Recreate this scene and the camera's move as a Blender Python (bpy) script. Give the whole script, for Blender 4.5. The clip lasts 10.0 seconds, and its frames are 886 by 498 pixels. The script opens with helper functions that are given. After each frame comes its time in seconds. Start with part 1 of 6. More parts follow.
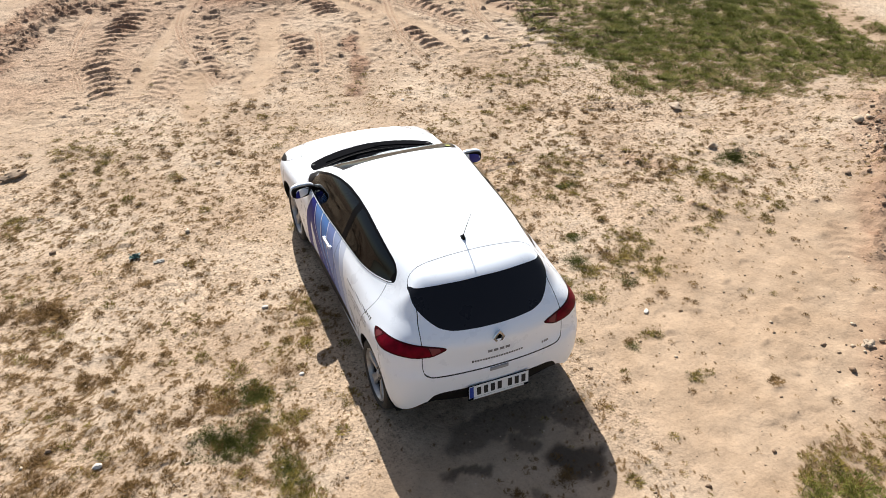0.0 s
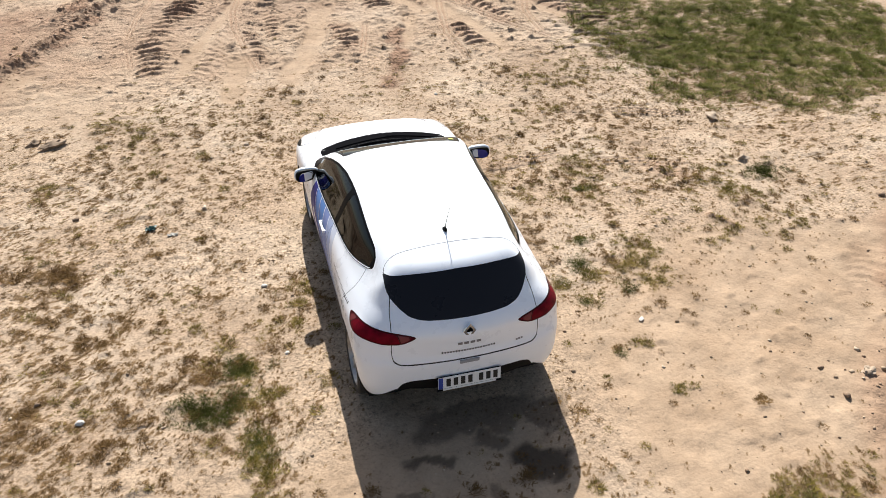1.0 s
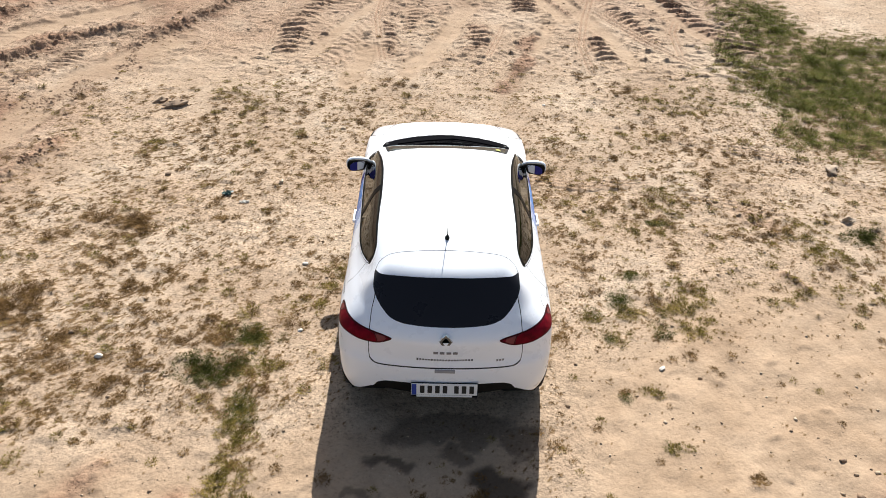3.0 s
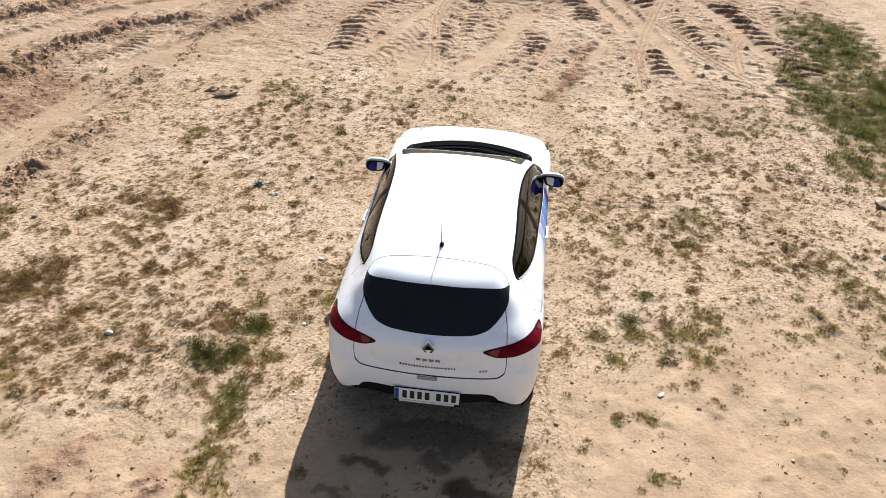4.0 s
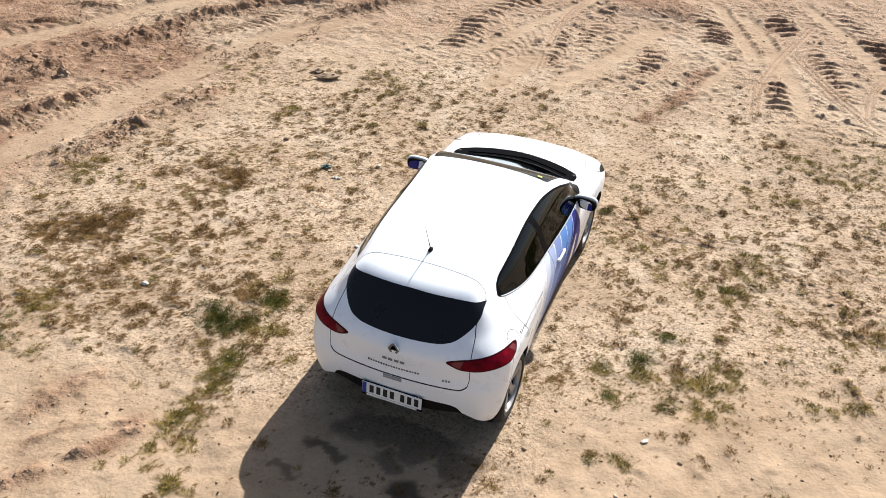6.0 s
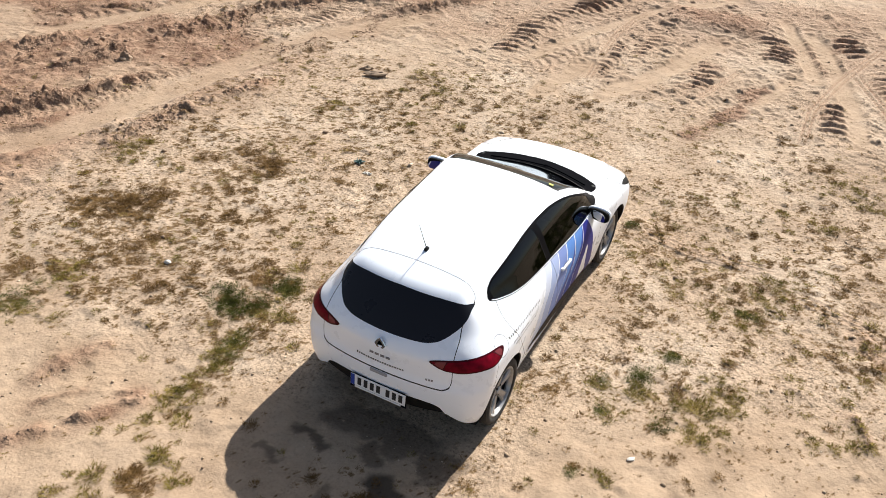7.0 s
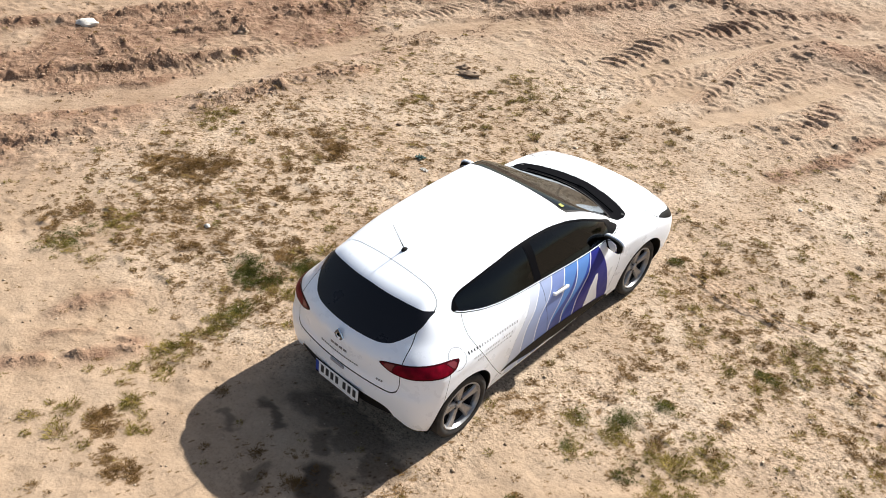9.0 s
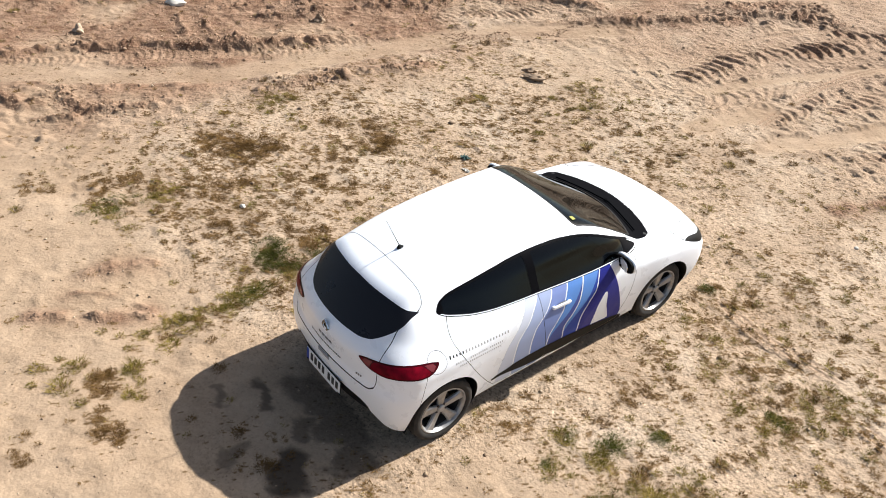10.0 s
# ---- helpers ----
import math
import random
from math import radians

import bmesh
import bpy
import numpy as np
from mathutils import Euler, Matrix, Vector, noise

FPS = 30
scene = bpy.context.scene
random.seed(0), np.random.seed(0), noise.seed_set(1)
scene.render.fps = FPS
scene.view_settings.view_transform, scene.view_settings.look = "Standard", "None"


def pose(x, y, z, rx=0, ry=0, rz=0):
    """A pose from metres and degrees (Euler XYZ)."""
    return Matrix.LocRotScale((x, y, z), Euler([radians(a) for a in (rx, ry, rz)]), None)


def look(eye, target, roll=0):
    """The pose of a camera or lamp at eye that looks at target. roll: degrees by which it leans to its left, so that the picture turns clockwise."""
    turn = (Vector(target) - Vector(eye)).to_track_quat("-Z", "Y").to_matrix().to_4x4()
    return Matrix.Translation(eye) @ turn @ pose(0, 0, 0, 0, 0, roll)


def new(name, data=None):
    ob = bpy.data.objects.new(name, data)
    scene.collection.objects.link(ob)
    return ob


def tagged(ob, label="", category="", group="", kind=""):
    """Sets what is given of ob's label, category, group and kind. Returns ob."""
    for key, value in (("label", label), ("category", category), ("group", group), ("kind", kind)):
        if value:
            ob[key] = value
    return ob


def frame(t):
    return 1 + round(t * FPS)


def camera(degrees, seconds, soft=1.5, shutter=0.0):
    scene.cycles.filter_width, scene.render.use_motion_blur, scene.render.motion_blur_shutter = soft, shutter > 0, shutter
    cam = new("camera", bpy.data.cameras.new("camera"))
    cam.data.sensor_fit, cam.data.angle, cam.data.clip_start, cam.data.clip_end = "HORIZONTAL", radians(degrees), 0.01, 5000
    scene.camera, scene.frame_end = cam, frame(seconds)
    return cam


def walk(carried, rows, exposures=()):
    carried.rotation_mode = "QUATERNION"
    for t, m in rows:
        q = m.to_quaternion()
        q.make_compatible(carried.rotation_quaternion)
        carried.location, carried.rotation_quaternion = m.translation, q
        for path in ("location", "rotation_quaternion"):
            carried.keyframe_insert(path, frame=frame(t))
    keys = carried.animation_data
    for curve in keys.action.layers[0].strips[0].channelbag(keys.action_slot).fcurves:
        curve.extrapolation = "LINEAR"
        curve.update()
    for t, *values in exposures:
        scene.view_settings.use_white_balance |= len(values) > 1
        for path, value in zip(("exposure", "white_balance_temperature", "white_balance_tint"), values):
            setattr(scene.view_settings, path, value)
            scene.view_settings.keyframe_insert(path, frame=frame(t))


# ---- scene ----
cam = camera(55.1, 10.0, soft=0.55)
PATH = [
    (0, (-2.302, -6.326, 5.26), (-1.669, -4.835, 4.086), 0.6),
    (0.5, (-1.945, -6.515, 5.252), (-1.401, -4.992, 4.076), 0.8),
    (1, (-1.602, -6.657, 5.24), (-1.141, -5.106, 4.064), 0.9),
    (1.5, (-1.209, -6.768, 5.235), (-0.862, -5.189, 4.058), 1.2),
    (2, (-0.873, -6.799, 5.256), (-0.633, -5.202, 4.077), 1.2),
    (2.5, (-0.475, -6.829, 5.277), (-0.352, -5.218, 4.098), 1.4),
    (4, (0.609, -6.73, 5.342), (0.432, -5.128, 4.158), 1.8),
    (4.5, (0.998, -6.632, 5.381), (0.705, -5.051, 4.192), 1.8),
    (5, (1.321, -6.532, 5.412), (0.94, -4.974, 4.217), 1.8),
    (5.5, (1.68, -6.433, 5.435), (1.2, -4.905, 4.237), 2.0),
    (7, (2.655, -6.097, 5.492), (1.913, -4.679, 4.291), 2.2),
    (7.5, (2.966, -5.918, 5.529), (2.129, -4.557, 4.326), 2.5),
    (8, (3.232, -5.712, 5.556), (2.319, -4.406, 4.348), 2.2),
    (8.5, (3.565, -5.398, 5.519), (2.566, -4.156, 4.31), 2.4),
    (9, (3.856, -5.101, 5.51), (2.787, -3.922, 4.299), 2.5),
    (9.5, (4.167, -4.721, 5.49), (3.005, -3.638, 4.274), 2.5),
    (10, (4.397, -4.384, 5.508), (3.16, -3.395, 4.287), 2.6),
]
WALK_END = 10.0
walk(cam, [(t, look(eye, target, roll)) for t, eye, target, roll in PATH], exposures=[(0.0, 0.84), (WALK_END, 0.84)])

# ---- daylight: a high sun ahead of the car, a clear sky ----
TO_SUN = Vector((0.17, 1.25, 1.0)).normalized()
sun = new("sun", bpy.data.lights.new("sun", "SUN"))
sun.data.energy, sun.data.angle, sun.data.color = 5.0, radians(0.53), (1.0, 0.985, 0.955)
sun.matrix_world = look(TO_SUN * 50, (0, 0, 0))
world = bpy.data.worlds.new("sky")
scene.world = world
world.use_nodes = True
sky = world.node_tree.nodes.new("ShaderNodeTexSky")
sky.sky_type, sky.sun_disc = "NISHITA", False
sky.sun_elevation = math.asin(TO_SUN.z)
sky.sun_rotation = math.atan2(TO_SUN.x, TO_SUN.y)
sky.dust_density, sky.ozone_density, sky.altitude = 2.0, 1.0, 300
haze = world.node_tree.nodes.new("ShaderNodeHueSaturation")
haze.inputs["Saturation"].default_value = 0.85
world.node_tree.links.new(sky.outputs[0], haze.inputs["Color"])
world.node_tree.links.new(haze.outputs[0], world.node_tree.nodes["Background"].inputs[0])
world.node_tree.nodes["Background"].inputs[1].default_value = 0.068


# ---- materials ----
def material(name, colour=(0.5, 0.5, 0.5), rough=0.5, metal=0.0, **inputs):
    mat = bpy.data.materials.new(name)
    mat.use_nodes = True
    shader = mat.node_tree.nodes["Principled BSDF"]
    shader.inputs["Base Color"].default_value = (*colour, 1)
    shader.inputs["Roughness"].default_value = rough
    shader.inputs["Metallic"].default_value = metal
    for key, value in inputs.items():
        shader.inputs[key.replace("_", " ")].default_value = value
    return mat


def node(mat, kind, **values):
    made = mat.node_tree.nodes.new("ShaderNode" + kind)
    for key, value in values.items():
        if key in made.inputs:
            made.inputs[key].default_value = value
        elif key == "operation":
            made.operation = value
        elif key == "data_type":
            made.data_type = value
        elif key == "blend_type":
            made.blend_type = value
        else:
            made.attribute_name = value
    return made


def link(mat, a, b):
    mat.node_tree.links.new(a, b)


def noise_of(mat, scale, detail=4.0, rough=0.55, where=None):
    tex = node(mat, "TexNoise", Scale=scale, Detail=detail, Roughness=rough)
    if where is None:
        where = node(mat, "TexCoord").outputs["Object"]
    link(mat, where, tex.inputs["Vector"])
    return tex.outputs["Fac"]


def ramp(mat, fac, *stops):
    made = node(mat, "ValToRGB")
    els = made.color_ramp.elements
    while len(els) < len(stops):
        els.new(0.5)
    for el, (at, col) in zip(els, stops):
        el.position = at
        el.color = (*col, 1) if len(col) == 3 else col
    link(mat, fac, made.inputs[0])
    return made.outputs[0]


def mixed(mat, fac, a, b, mode="MIX"):
    made = node(mat, "Mix", data_type="RGBA", blend_type=mode)
    for value, socket in ((fac, made.inputs[0]), (a, made.inputs[6]), (b, made.inputs[7])):
        if isinstance(value, (int, float)):
            socket.default_value = value
        elif isinstance(value, tuple):
            socket.default_value = (*value, 1)
        else:
            link(mat, value, socket)
    return made.outputs[2]


def bumped(mat, fac, strength, distance):
    made = node(mat, "Bump", Strength=strength, Distance=distance)
    link(mat, fac, made.inputs["Height"])
    link(mat, made.outputs[0], mat.node_tree.nodes["Principled BSDF"].inputs["Normal"])
    return made


def base(mat, socket, name="Base Color"):
    link(mat, socket, mat.node_tree.nodes["Principled BSDF"].inputs[name])


def grey(v):
    return (v, v, v)


def soil_material():
    mat = material("dry_soil", rough=0.95, Specular_IOR_Level=0.15)
    churn = node(mat, "Attribute", attribute_name="churned").outputs["Fac"]
    turf = node(mat, "Attribute", attribute_name="turf").outputs["Fac"]
    pale = ramp(mat, noise_of(mat, 0.8, 7, 0.6), (0.30, (0.278, 0.193, 0.126)), (0.5, (0.350, 0.256, 0.174)), (0.68, (0.405, 0.314, 0.226)))
    grain = ramp(mat, noise_of(mat, 36, 4, 0.68), (0.34, grey(0.42)), (0.45, grey(1.0)), (0.66, grey(1.22)))
    blot = ramp(mat, noise_of(mat, 14, 5, 0.72), (0.34, grey(0.62)), (0.45, grey(1.0)), (0.66, grey(1.12)))
    red = ramp(mat, noise_of(mat, 3.0, 6), (0.3, (0.165, 0.090, 0.054)), (0.7, (0.318, 0.205, 0.134)))
    litter = ramp(mat, noise_of(mat, 30, 8, 0.8), (0.38, (0.080, 0.045, 0.020)), (0.54, (0.195, 0.122, 0.062)), (0.68, (0.38, 0.265, 0.165)))
    swept = node(mat, "Attribute", attribute_name="bare").outputs["Fac"]
    silt = ramp(mat, noise_of(mat, 1.3, 6, 0.6), (0.3, (0.300, 0.204, 0.127)), (0.7, (0.415, 0.300, 0.200)))
    pale = mixed(mat, swept, pale, silt)
    col = mixed(mat, churn, pale, red)
    coarse = ramp(mat, noise_of(mat, 0.55, 4), (0.40, grey(0.35)), (0.56, grey(1.0)))
    coarse = mixed(mat, swept, coarse, grey(0.18))
    grain = mixed(mat, coarse, grey(1.0), grain)
    cells = node(mat, "TexVoronoi", Scale=62.0)
    link(mat, node(mat, "TexCoord").outputs["Object"], cells.inputs["Vector"])
    bits = node(mat, "SeparateColor")
    link(mat, cells.outputs["Color"], bits.inputs[0])
    speck = ramp(mat, bits.outputs[0], (0.0, grey(0.55)), (0.14, grey(0.96)), (0.85, grey(1.06)), (1.0, grey(1.32)))
    col = mixed(mat, coarse, col, mixed(mat, 1.0, col, speck, "MULTIPLY"))
    col = mixed(mat, 1.0, col, mixed(mat, swept, blot, ramp(mat, noise_of(mat, 4, 6, 0.6), (0.35, grey(0.82)), (0.6, grey(1.04)))), "MULTIPLY")
    col = mixed(mat, 1.0, col, grain, "MULTIPLY")
    # plant litter breaks up along a fine noise
    edge = node(mat, "Math", operation="MULTIPLY_ADD")
    link(mat, noise_of(mat, 26, 6, 0.75), edge.inputs[0])
    edge.inputs[1].default_value = 1.9
    edge.inputs[2].default_value = -0.95
    both = node(mat, "Math", operation="ADD")
    link(mat, edge.outputs[0], both.inputs[0])
    link(mat, turf, both.inputs[1])
    patchy = node(mat, "MapRange")
    link(mat, both.outputs[0], patchy.inputs[0])
    patchy.inputs[1].default_value, patchy.inputs[2].default_value = 0.25, 0.75
    col = mixed(mat, patchy.outputs[0], col, litter)
    # dark spots: a soil stain, and the car's shadow deepened in the colour
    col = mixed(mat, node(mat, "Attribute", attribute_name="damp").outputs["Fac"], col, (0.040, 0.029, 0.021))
    base(mat, col)
    height = node(mat, "Math", operation="ADD")
    link(mat, noise_of(mat, 34, 2.5, 0.55), height.inputs[0])
    link(mat, noise_of(mat, 13, 3, 0.5), height.inputs[1])
    relief = node(mat, "Math", operation="MULTIPLY")
    link(mat, height.outputs[0], relief.inputs[0])
    link(mat, ramp(mat, swept, (0.0, grey(1.0)), (1.0, grey(0.45))), relief.inputs[1])
    crumbs = node(mat, "Math", operation="MULTIPLY")
    link(mat, relief.outputs[0], crumbs.inputs[0])
    link(mat, ramp(mat, churn, (0.3, grey(0.45)), (1.0, grey(1.0))), crumbs.inputs[1])
    bumped(mat, crumbs.outputs[0], 1.0, 0.025)
    return mat


def plant_material(name, low, mid, high):
    mat = material(name, rough=0.8, Specular_IOR_Level=0.08)
    pick = node(mat, "NewGeometry").outputs["Random Per Island"]
    base(mat, mixed(mat, 0.6, ramp(mat, pick, (0.0, low), (0.5, mid), (1.0, high)), ramp(mat, noise_of(mat, 5.0, 4), (0.35, low), (0.52, mid), (0.68, high))))
    return mat


def stone_material(name, a, b, scale=14):
    mat = material(name, rough=0.9)
    base(mat, ramp(mat, noise_of(mat, scale, 6, 0.65), (0.3, a), (0.7, b)))
    bumped(mat, noise_of(mat, scale * 3, 6), 0.6, 0.01)
    return mat


def paint_material(name, colour, rough=0.28, dust=0.12, coat=0.4):
    mat = material(name, colour, rough, Coat_Weight=coat, Coat_Roughness=0.22, Specular_IOR_Level=0.5 if coat else 0.15)
    film = ramp(mat, noise_of(mat, 2.5, 7, 0.7), (0.35, grey(0)), (0.8, grey(dust)))
    base(mat, mixed(mat, film, colour, (0.50, 0.41, 0.30)))
    base(mat, ramp(mat, noise_of(mat, 7, 5), (0.3, grey(rough - 0.06)), (0.7, grey(rough + 0.14))), "Roughness")
    return mat


def glass_material(name, tint, mirrored=0.97, sheen=(0.90, 0.94, 0.95)):
    mat = bpy.data.materials.new(name)
    mat.use_nodes = True
    tree = mat.node_tree
    tree.nodes.remove(tree.nodes["Principled BSDF"])
    clear = node(mat, "BsdfTransparent", Color=(*tint, 1))
    gloss = node(mat, "BsdfGlossy", Roughness=0.03, Color=(*sheen, 1))
    facing = node(mat, "LayerWeight", Blend=0.5)
    edge = node(mat, "Math", operation="POWER")
    link(mat, facing.outputs["Facing"], edge.inputs[0])
    edge.inputs[1].default_value = 5.0
    fres = node(mat, "Math", operation="MULTIPLY_ADD")
    link(mat, edge.outputs[0], fres.inputs[0])
    fres.inputs[1].default_value, fres.inputs[2].default_value = mirrored, 0.028
    mix = node(mat, "MixShader")
    link(mat, fres.outputs[0], mix.inputs[0])
    link(mat, clear.outputs[0], mix.inputs[1])
    link(mat, gloss.outputs[0], mix.inputs[2])
    link(mat, mix.outputs[0], tree.nodes["Material Output"].inputs["Surface"])
    return mat


SOIL = soil_material()
GRASS_GREEN = plant_material("green_grass", (0.064, 0.072, 0.011), (0.130, 0.134, 0.024), (0.260, 0.230, 0.060))
GRASS_DARK = plant_material("lush_weeds", (0.032, 0.036, 0.006), (0.062, 0.064, 0.012), (0.125, 0.110, 0.028))
GRASS_OLIVE = plant_material("olive_grass", (0.070, 0.056, 0.010), (0.160, 0.120, 0.024), (0.32, 0.225, 0.064))
GRASS_DRY = plant_material("dry_grass", (0.062, 0.031, 0.010), (0.130, 0.071, 0.022), (0.255, 0.150, 0.056))
STONE_PALE = stone_material("pale_stone", (0.50, 0.45, 0.38), (0.72, 0.67, 0.59))
STONE_TAN = stone_material("tan_stone", (0.29, 0.21, 0.14), (0.45, 0.35, 0.25))
STONE_BROWN = stone_material("brown_stone", (0.17, 0.11, 0.068), (0.33, 0.235, 0.15))
STONE_MIX = material("pebbles", rough=0.9)
base(STONE_MIX, ramp(STONE_MIX, node(STONE_MIX, "NewGeometry").outputs["Random Per Island"], (0.0, (0.20, 0.13, 0.08)), (0.7, (0.33, 0.235, 0.15)), (1.0, (0.50, 0.40, 0.29))))
CLOD = stone_material("red_clods", (0.23, 0.138, 0.082), (0.36, 0.240, 0.152), 20)
PAINT = paint_material("white_car_paint", (0.87, 0.90, 0.94), dust=0.015)
BLACK_TRIM = material("black_trim", (0.004, 0.004, 0.005), 0.35, Specular_IOR_Level=0.03)
BLACK_PLASTIC = material("black_plastic", (0.018, 0.018, 0.019), 0.6, Specular_IOR_Level=0.12)
base(BLACK_PLASTIC, ramp(BLACK_PLASTIC, noise_of(BLACK_PLASTIC, 9, 5), (0.3, grey(0.006)), (0.8, (0.016, 0.014, 0.012))))
SEAM = material("panel_gap", (0.030, 0.031, 0.033), 0.8)
# paler copy of the gap colour, with the sunlight put into it
SEAM_LIT = material("sunlit_panel_gap", (0.30, 0.31, 0.33), 0.8)
GLASS = glass_material("tinted_glass", (0.075, 0.09, 0.08))
GLASS_SCREEN = glass_material("windscreen_glass", (0.13, 0.16, 0.14), 0.85, (0.84, 0.92, 0.97))
SCUTTLE = material("matt_black_plastic", (0.008, 0.008, 0.009), 0.95, Specular_IOR_Level=0.0)
GLASS_DARK = glass_material("privacy_glass", (0.02, 0.022, 0.022))
FILM = material("black_glass_film", (0.010, 0.010, 0.013), 0.30, Specular_IOR_Level=0.25)
base(FILM, ramp(FILM, noise_of(FILM, 5, 6), (0.3, grey(0.24)), (0.8, grey(0.42))), "Roughness")
LAMP_RED = material("red_lamp", (0.22, 0.003, 0.012), 0.35, Specular_IOR_Level=0.04)
base(LAMP_RED, ramp(LAMP_RED, noise_of(LAMP_RED, 16, 3), (0.3, (0.085, 0.002, 0.007)), (0.7, (0.20, 0.003, 0.014))))
LAMP_DARK = material("dark_red_lamp", (0.05, 0.002, 0.005), 0.3, Specular_IOR_Level=0.08)
LAMP_PINK = material("clear_lamp", (0.17, 0.030, 0.036), 0.2, Specular_IOR_Level=0.3)
LAMP_CLEAR = material("headlamp", (0.72, 0.73, 0.75), 0.12, 0.1, Coat_Weight=1.0)
DULL_CHROME = material("dull_chrome", (0.20, 0.20, 0.215), 0.35, 0.5)
CHROME = material("chrome", (0.72, 0.72, 0.72), 0.12, 1.0)
ALLOY = material("alloy_wheel", (0.40, 0.39, 0.38), 0.34, 0.45)
base(ALLOY, ramp(ALLOY, noise_of(ALLOY, 24, 5), (0.3, (0.29, 0.28, 0.27)), (0.7, (0.43, 0.42, 0.41))))
RUBBER = material("tyre_rubber", (0.022, 0.021, 0.02), 0.85)
base(RUBBER, ramp(RUBBER, noise_of(RUBBER, 12, 6), (0.35, (0.012, 0.012, 0.012)), (0.75, (0.040, 0.033, 0.026))))
DISC = material("brake_disc", (0.055, 0.05, 0.048), 0.6, 0.3)
MIRROR = material("mirror_glass", (0.85, 0.86, 0.88), 0.02, 1.0)
CABIN = material("dark_cabin_cloth", (0.02, 0.02, 0.021), 0.85)
base(CABIN, ramp(CABIN, noise_of(CABIN, 60, 4), (0.3, grey(0.014)), (0.7, grey(0.034))))
CABIN_GREY = material("grey_cabin_plastic", (0.10, 0.10, 0.098), 0.6)
PLATE = material("plate_white", (0.78, 0.78, 0.76), 0.35)
PLATE_BLUE = material("plate_blue", (0.02, 0.05, 0.30), 0.4)
INK = material("black_ink", (0.012, 0.012, 0.012), 0.5)
INK_GREY = material("grey_ink", (0.30, 0.30, 0.31), 0.5)
VINYL = {n: paint_material("vinyl_" + n, c, 0.45, 0.04, 0.0) for n, c in (
    ("navy", (0.010, 0.016, 0.20)), ("indigo", (0.026, 0.030, 0.22)), ("blue", (0.022, 0.060, 0.33)), ("slate", (0.055, 0.085, 0.30)), ("sky", (0.10, 0.24, 0.58)),
    ("lavender", (0.20, 0.27, 0.54)), ("pale", (0.36, 0.43, 0.63)), ("mist", (0.60, 0.64, 0.74)))}
TEAL = material("teal_plastic", (0.030, 0.075, 0.060), 0.4)
PAPER = material("white_paper", (0.52, 0.49, 0.43), 0.8)
YELLOW = material("yellow_sticker", (0.36, 0.36, 0.10), 0.7, Specular_IOR_Level=0.1)


# ---- helpers for things and parts ----
def mesh_of(name, verts, faces, mat, normals=None, smooth=False):
    me = bpy.data.meshes.new(name)
    me.from_pydata(np.asarray(verts, float).tolist(), [], np.asarray(faces).tolist() if not isinstance(faces, list) else faces)
    me.update()
    me.materials.append(mat)
    if smooth or normals is not None:
        me.polygons.foreach_set("use_smooth", np.ones(len(me.polygons), bool))
    if normals is not None:
        me.normals_split_custom_set_from_vertices(np.asarray(normals, float).tolist())
    return me


def part(name, bm, mat, parent=None, label="", smooth=True):
    """Links a bmesh (or a mesh) as one object under a thing or a part."""
    if isinstance(bm, bpy.types.Mesh):
        me = bm
    else:
        me = bpy.data.meshes.new(name)
        bmesh.ops.recalc_face_normals(bm, faces=bm.faces)
        bm.to_mesh(me)
        bm.free()
        me.materials.append(mat)
        if smooth:
            me.polygons.foreach_set("use_smooth", np.ones(len(me.polygons), bool))
            me.set_sharp_from_angle(angle=radians(35))
    ob = new(name, me)
    if parent is not None:
        ob.parent = parent
    return tagged(ob, label)


def box(sx, sy, sz, at=(0, 0, 0), bevel=0.0, turn=None, segments=2):
    bm = bmesh.new()
    bmesh.ops.create_cube(bm, size=1)
    bmesh.ops.scale(bm, vec=(sx, sy, sz), verts=bm.verts)
    if bevel:
        bmesh.ops.bevel(bm, geom=bm.edges[:], offset=bevel, segments=segments, affect="EDGES", profile=0.6)
    m = Matrix.Translation(at)
    if turn is not None:
        m = m @ turn
    bmesh.ops.transform(bm, matrix=m, verts=bm.verts)
    return bm


def joined(*bms):
    out = bmesh.new()
    for bm in bms:
        me = bpy.data.meshes.new("tmp")
        bm.to_mesh(me)
        bm.free()
        out.from_mesh(me)
        bpy.data.meshes.remove(me)
    return out


def lathe(profile, steps, axis="x"):
    """Turns a profile of (along, radius) about the x axis."""
    bm = bmesh.new()
    rings = []
    for i in range(steps):
        a = 2 * math.pi * i / steps
        rings.append([bm.verts.new((x, r * math.cos(a), r * math.sin(a))) for x, r in profile])
    for i in range(steps):
        p, q = rings[i], rings[(i + 1) % steps]
        for j in range(len(profile) - 1):
            bm.faces.new((p[j], p[j + 1], q[j + 1], q[j]))
    return bm


def tube(points, radius, sides=8, taper=1.0):
    bm = bmesh.new()
    rings = []
    pts = [Vector(p) for p in points]
    for i, p in enumerate(pts):
        d = (pts[min(i + 1, len(pts) - 1)] - pts[max(i - 1, 0)]).normalized()
        u = d.orthogonal().normalized()
        v = d.cross(u)
        r = radius * (1 + (taper - 1) * i / (len(pts) - 1))
        rings.append([bm.verts.new(p + r * (math.cos(a) * u + math.sin(a) * v)) for a in [2 * math.pi * k / sides for k in range(sides)]])
    for p, q in zip(rings, rings[1:]):
        for k in range(sides):
            bm.faces.new((p[k], p[(k + 1) % sides], q[(k + 1) % sides], q[k]))
    bm.faces.new(rings[0][::-1])
    bm.faces.new(rings[-1])
    return bm


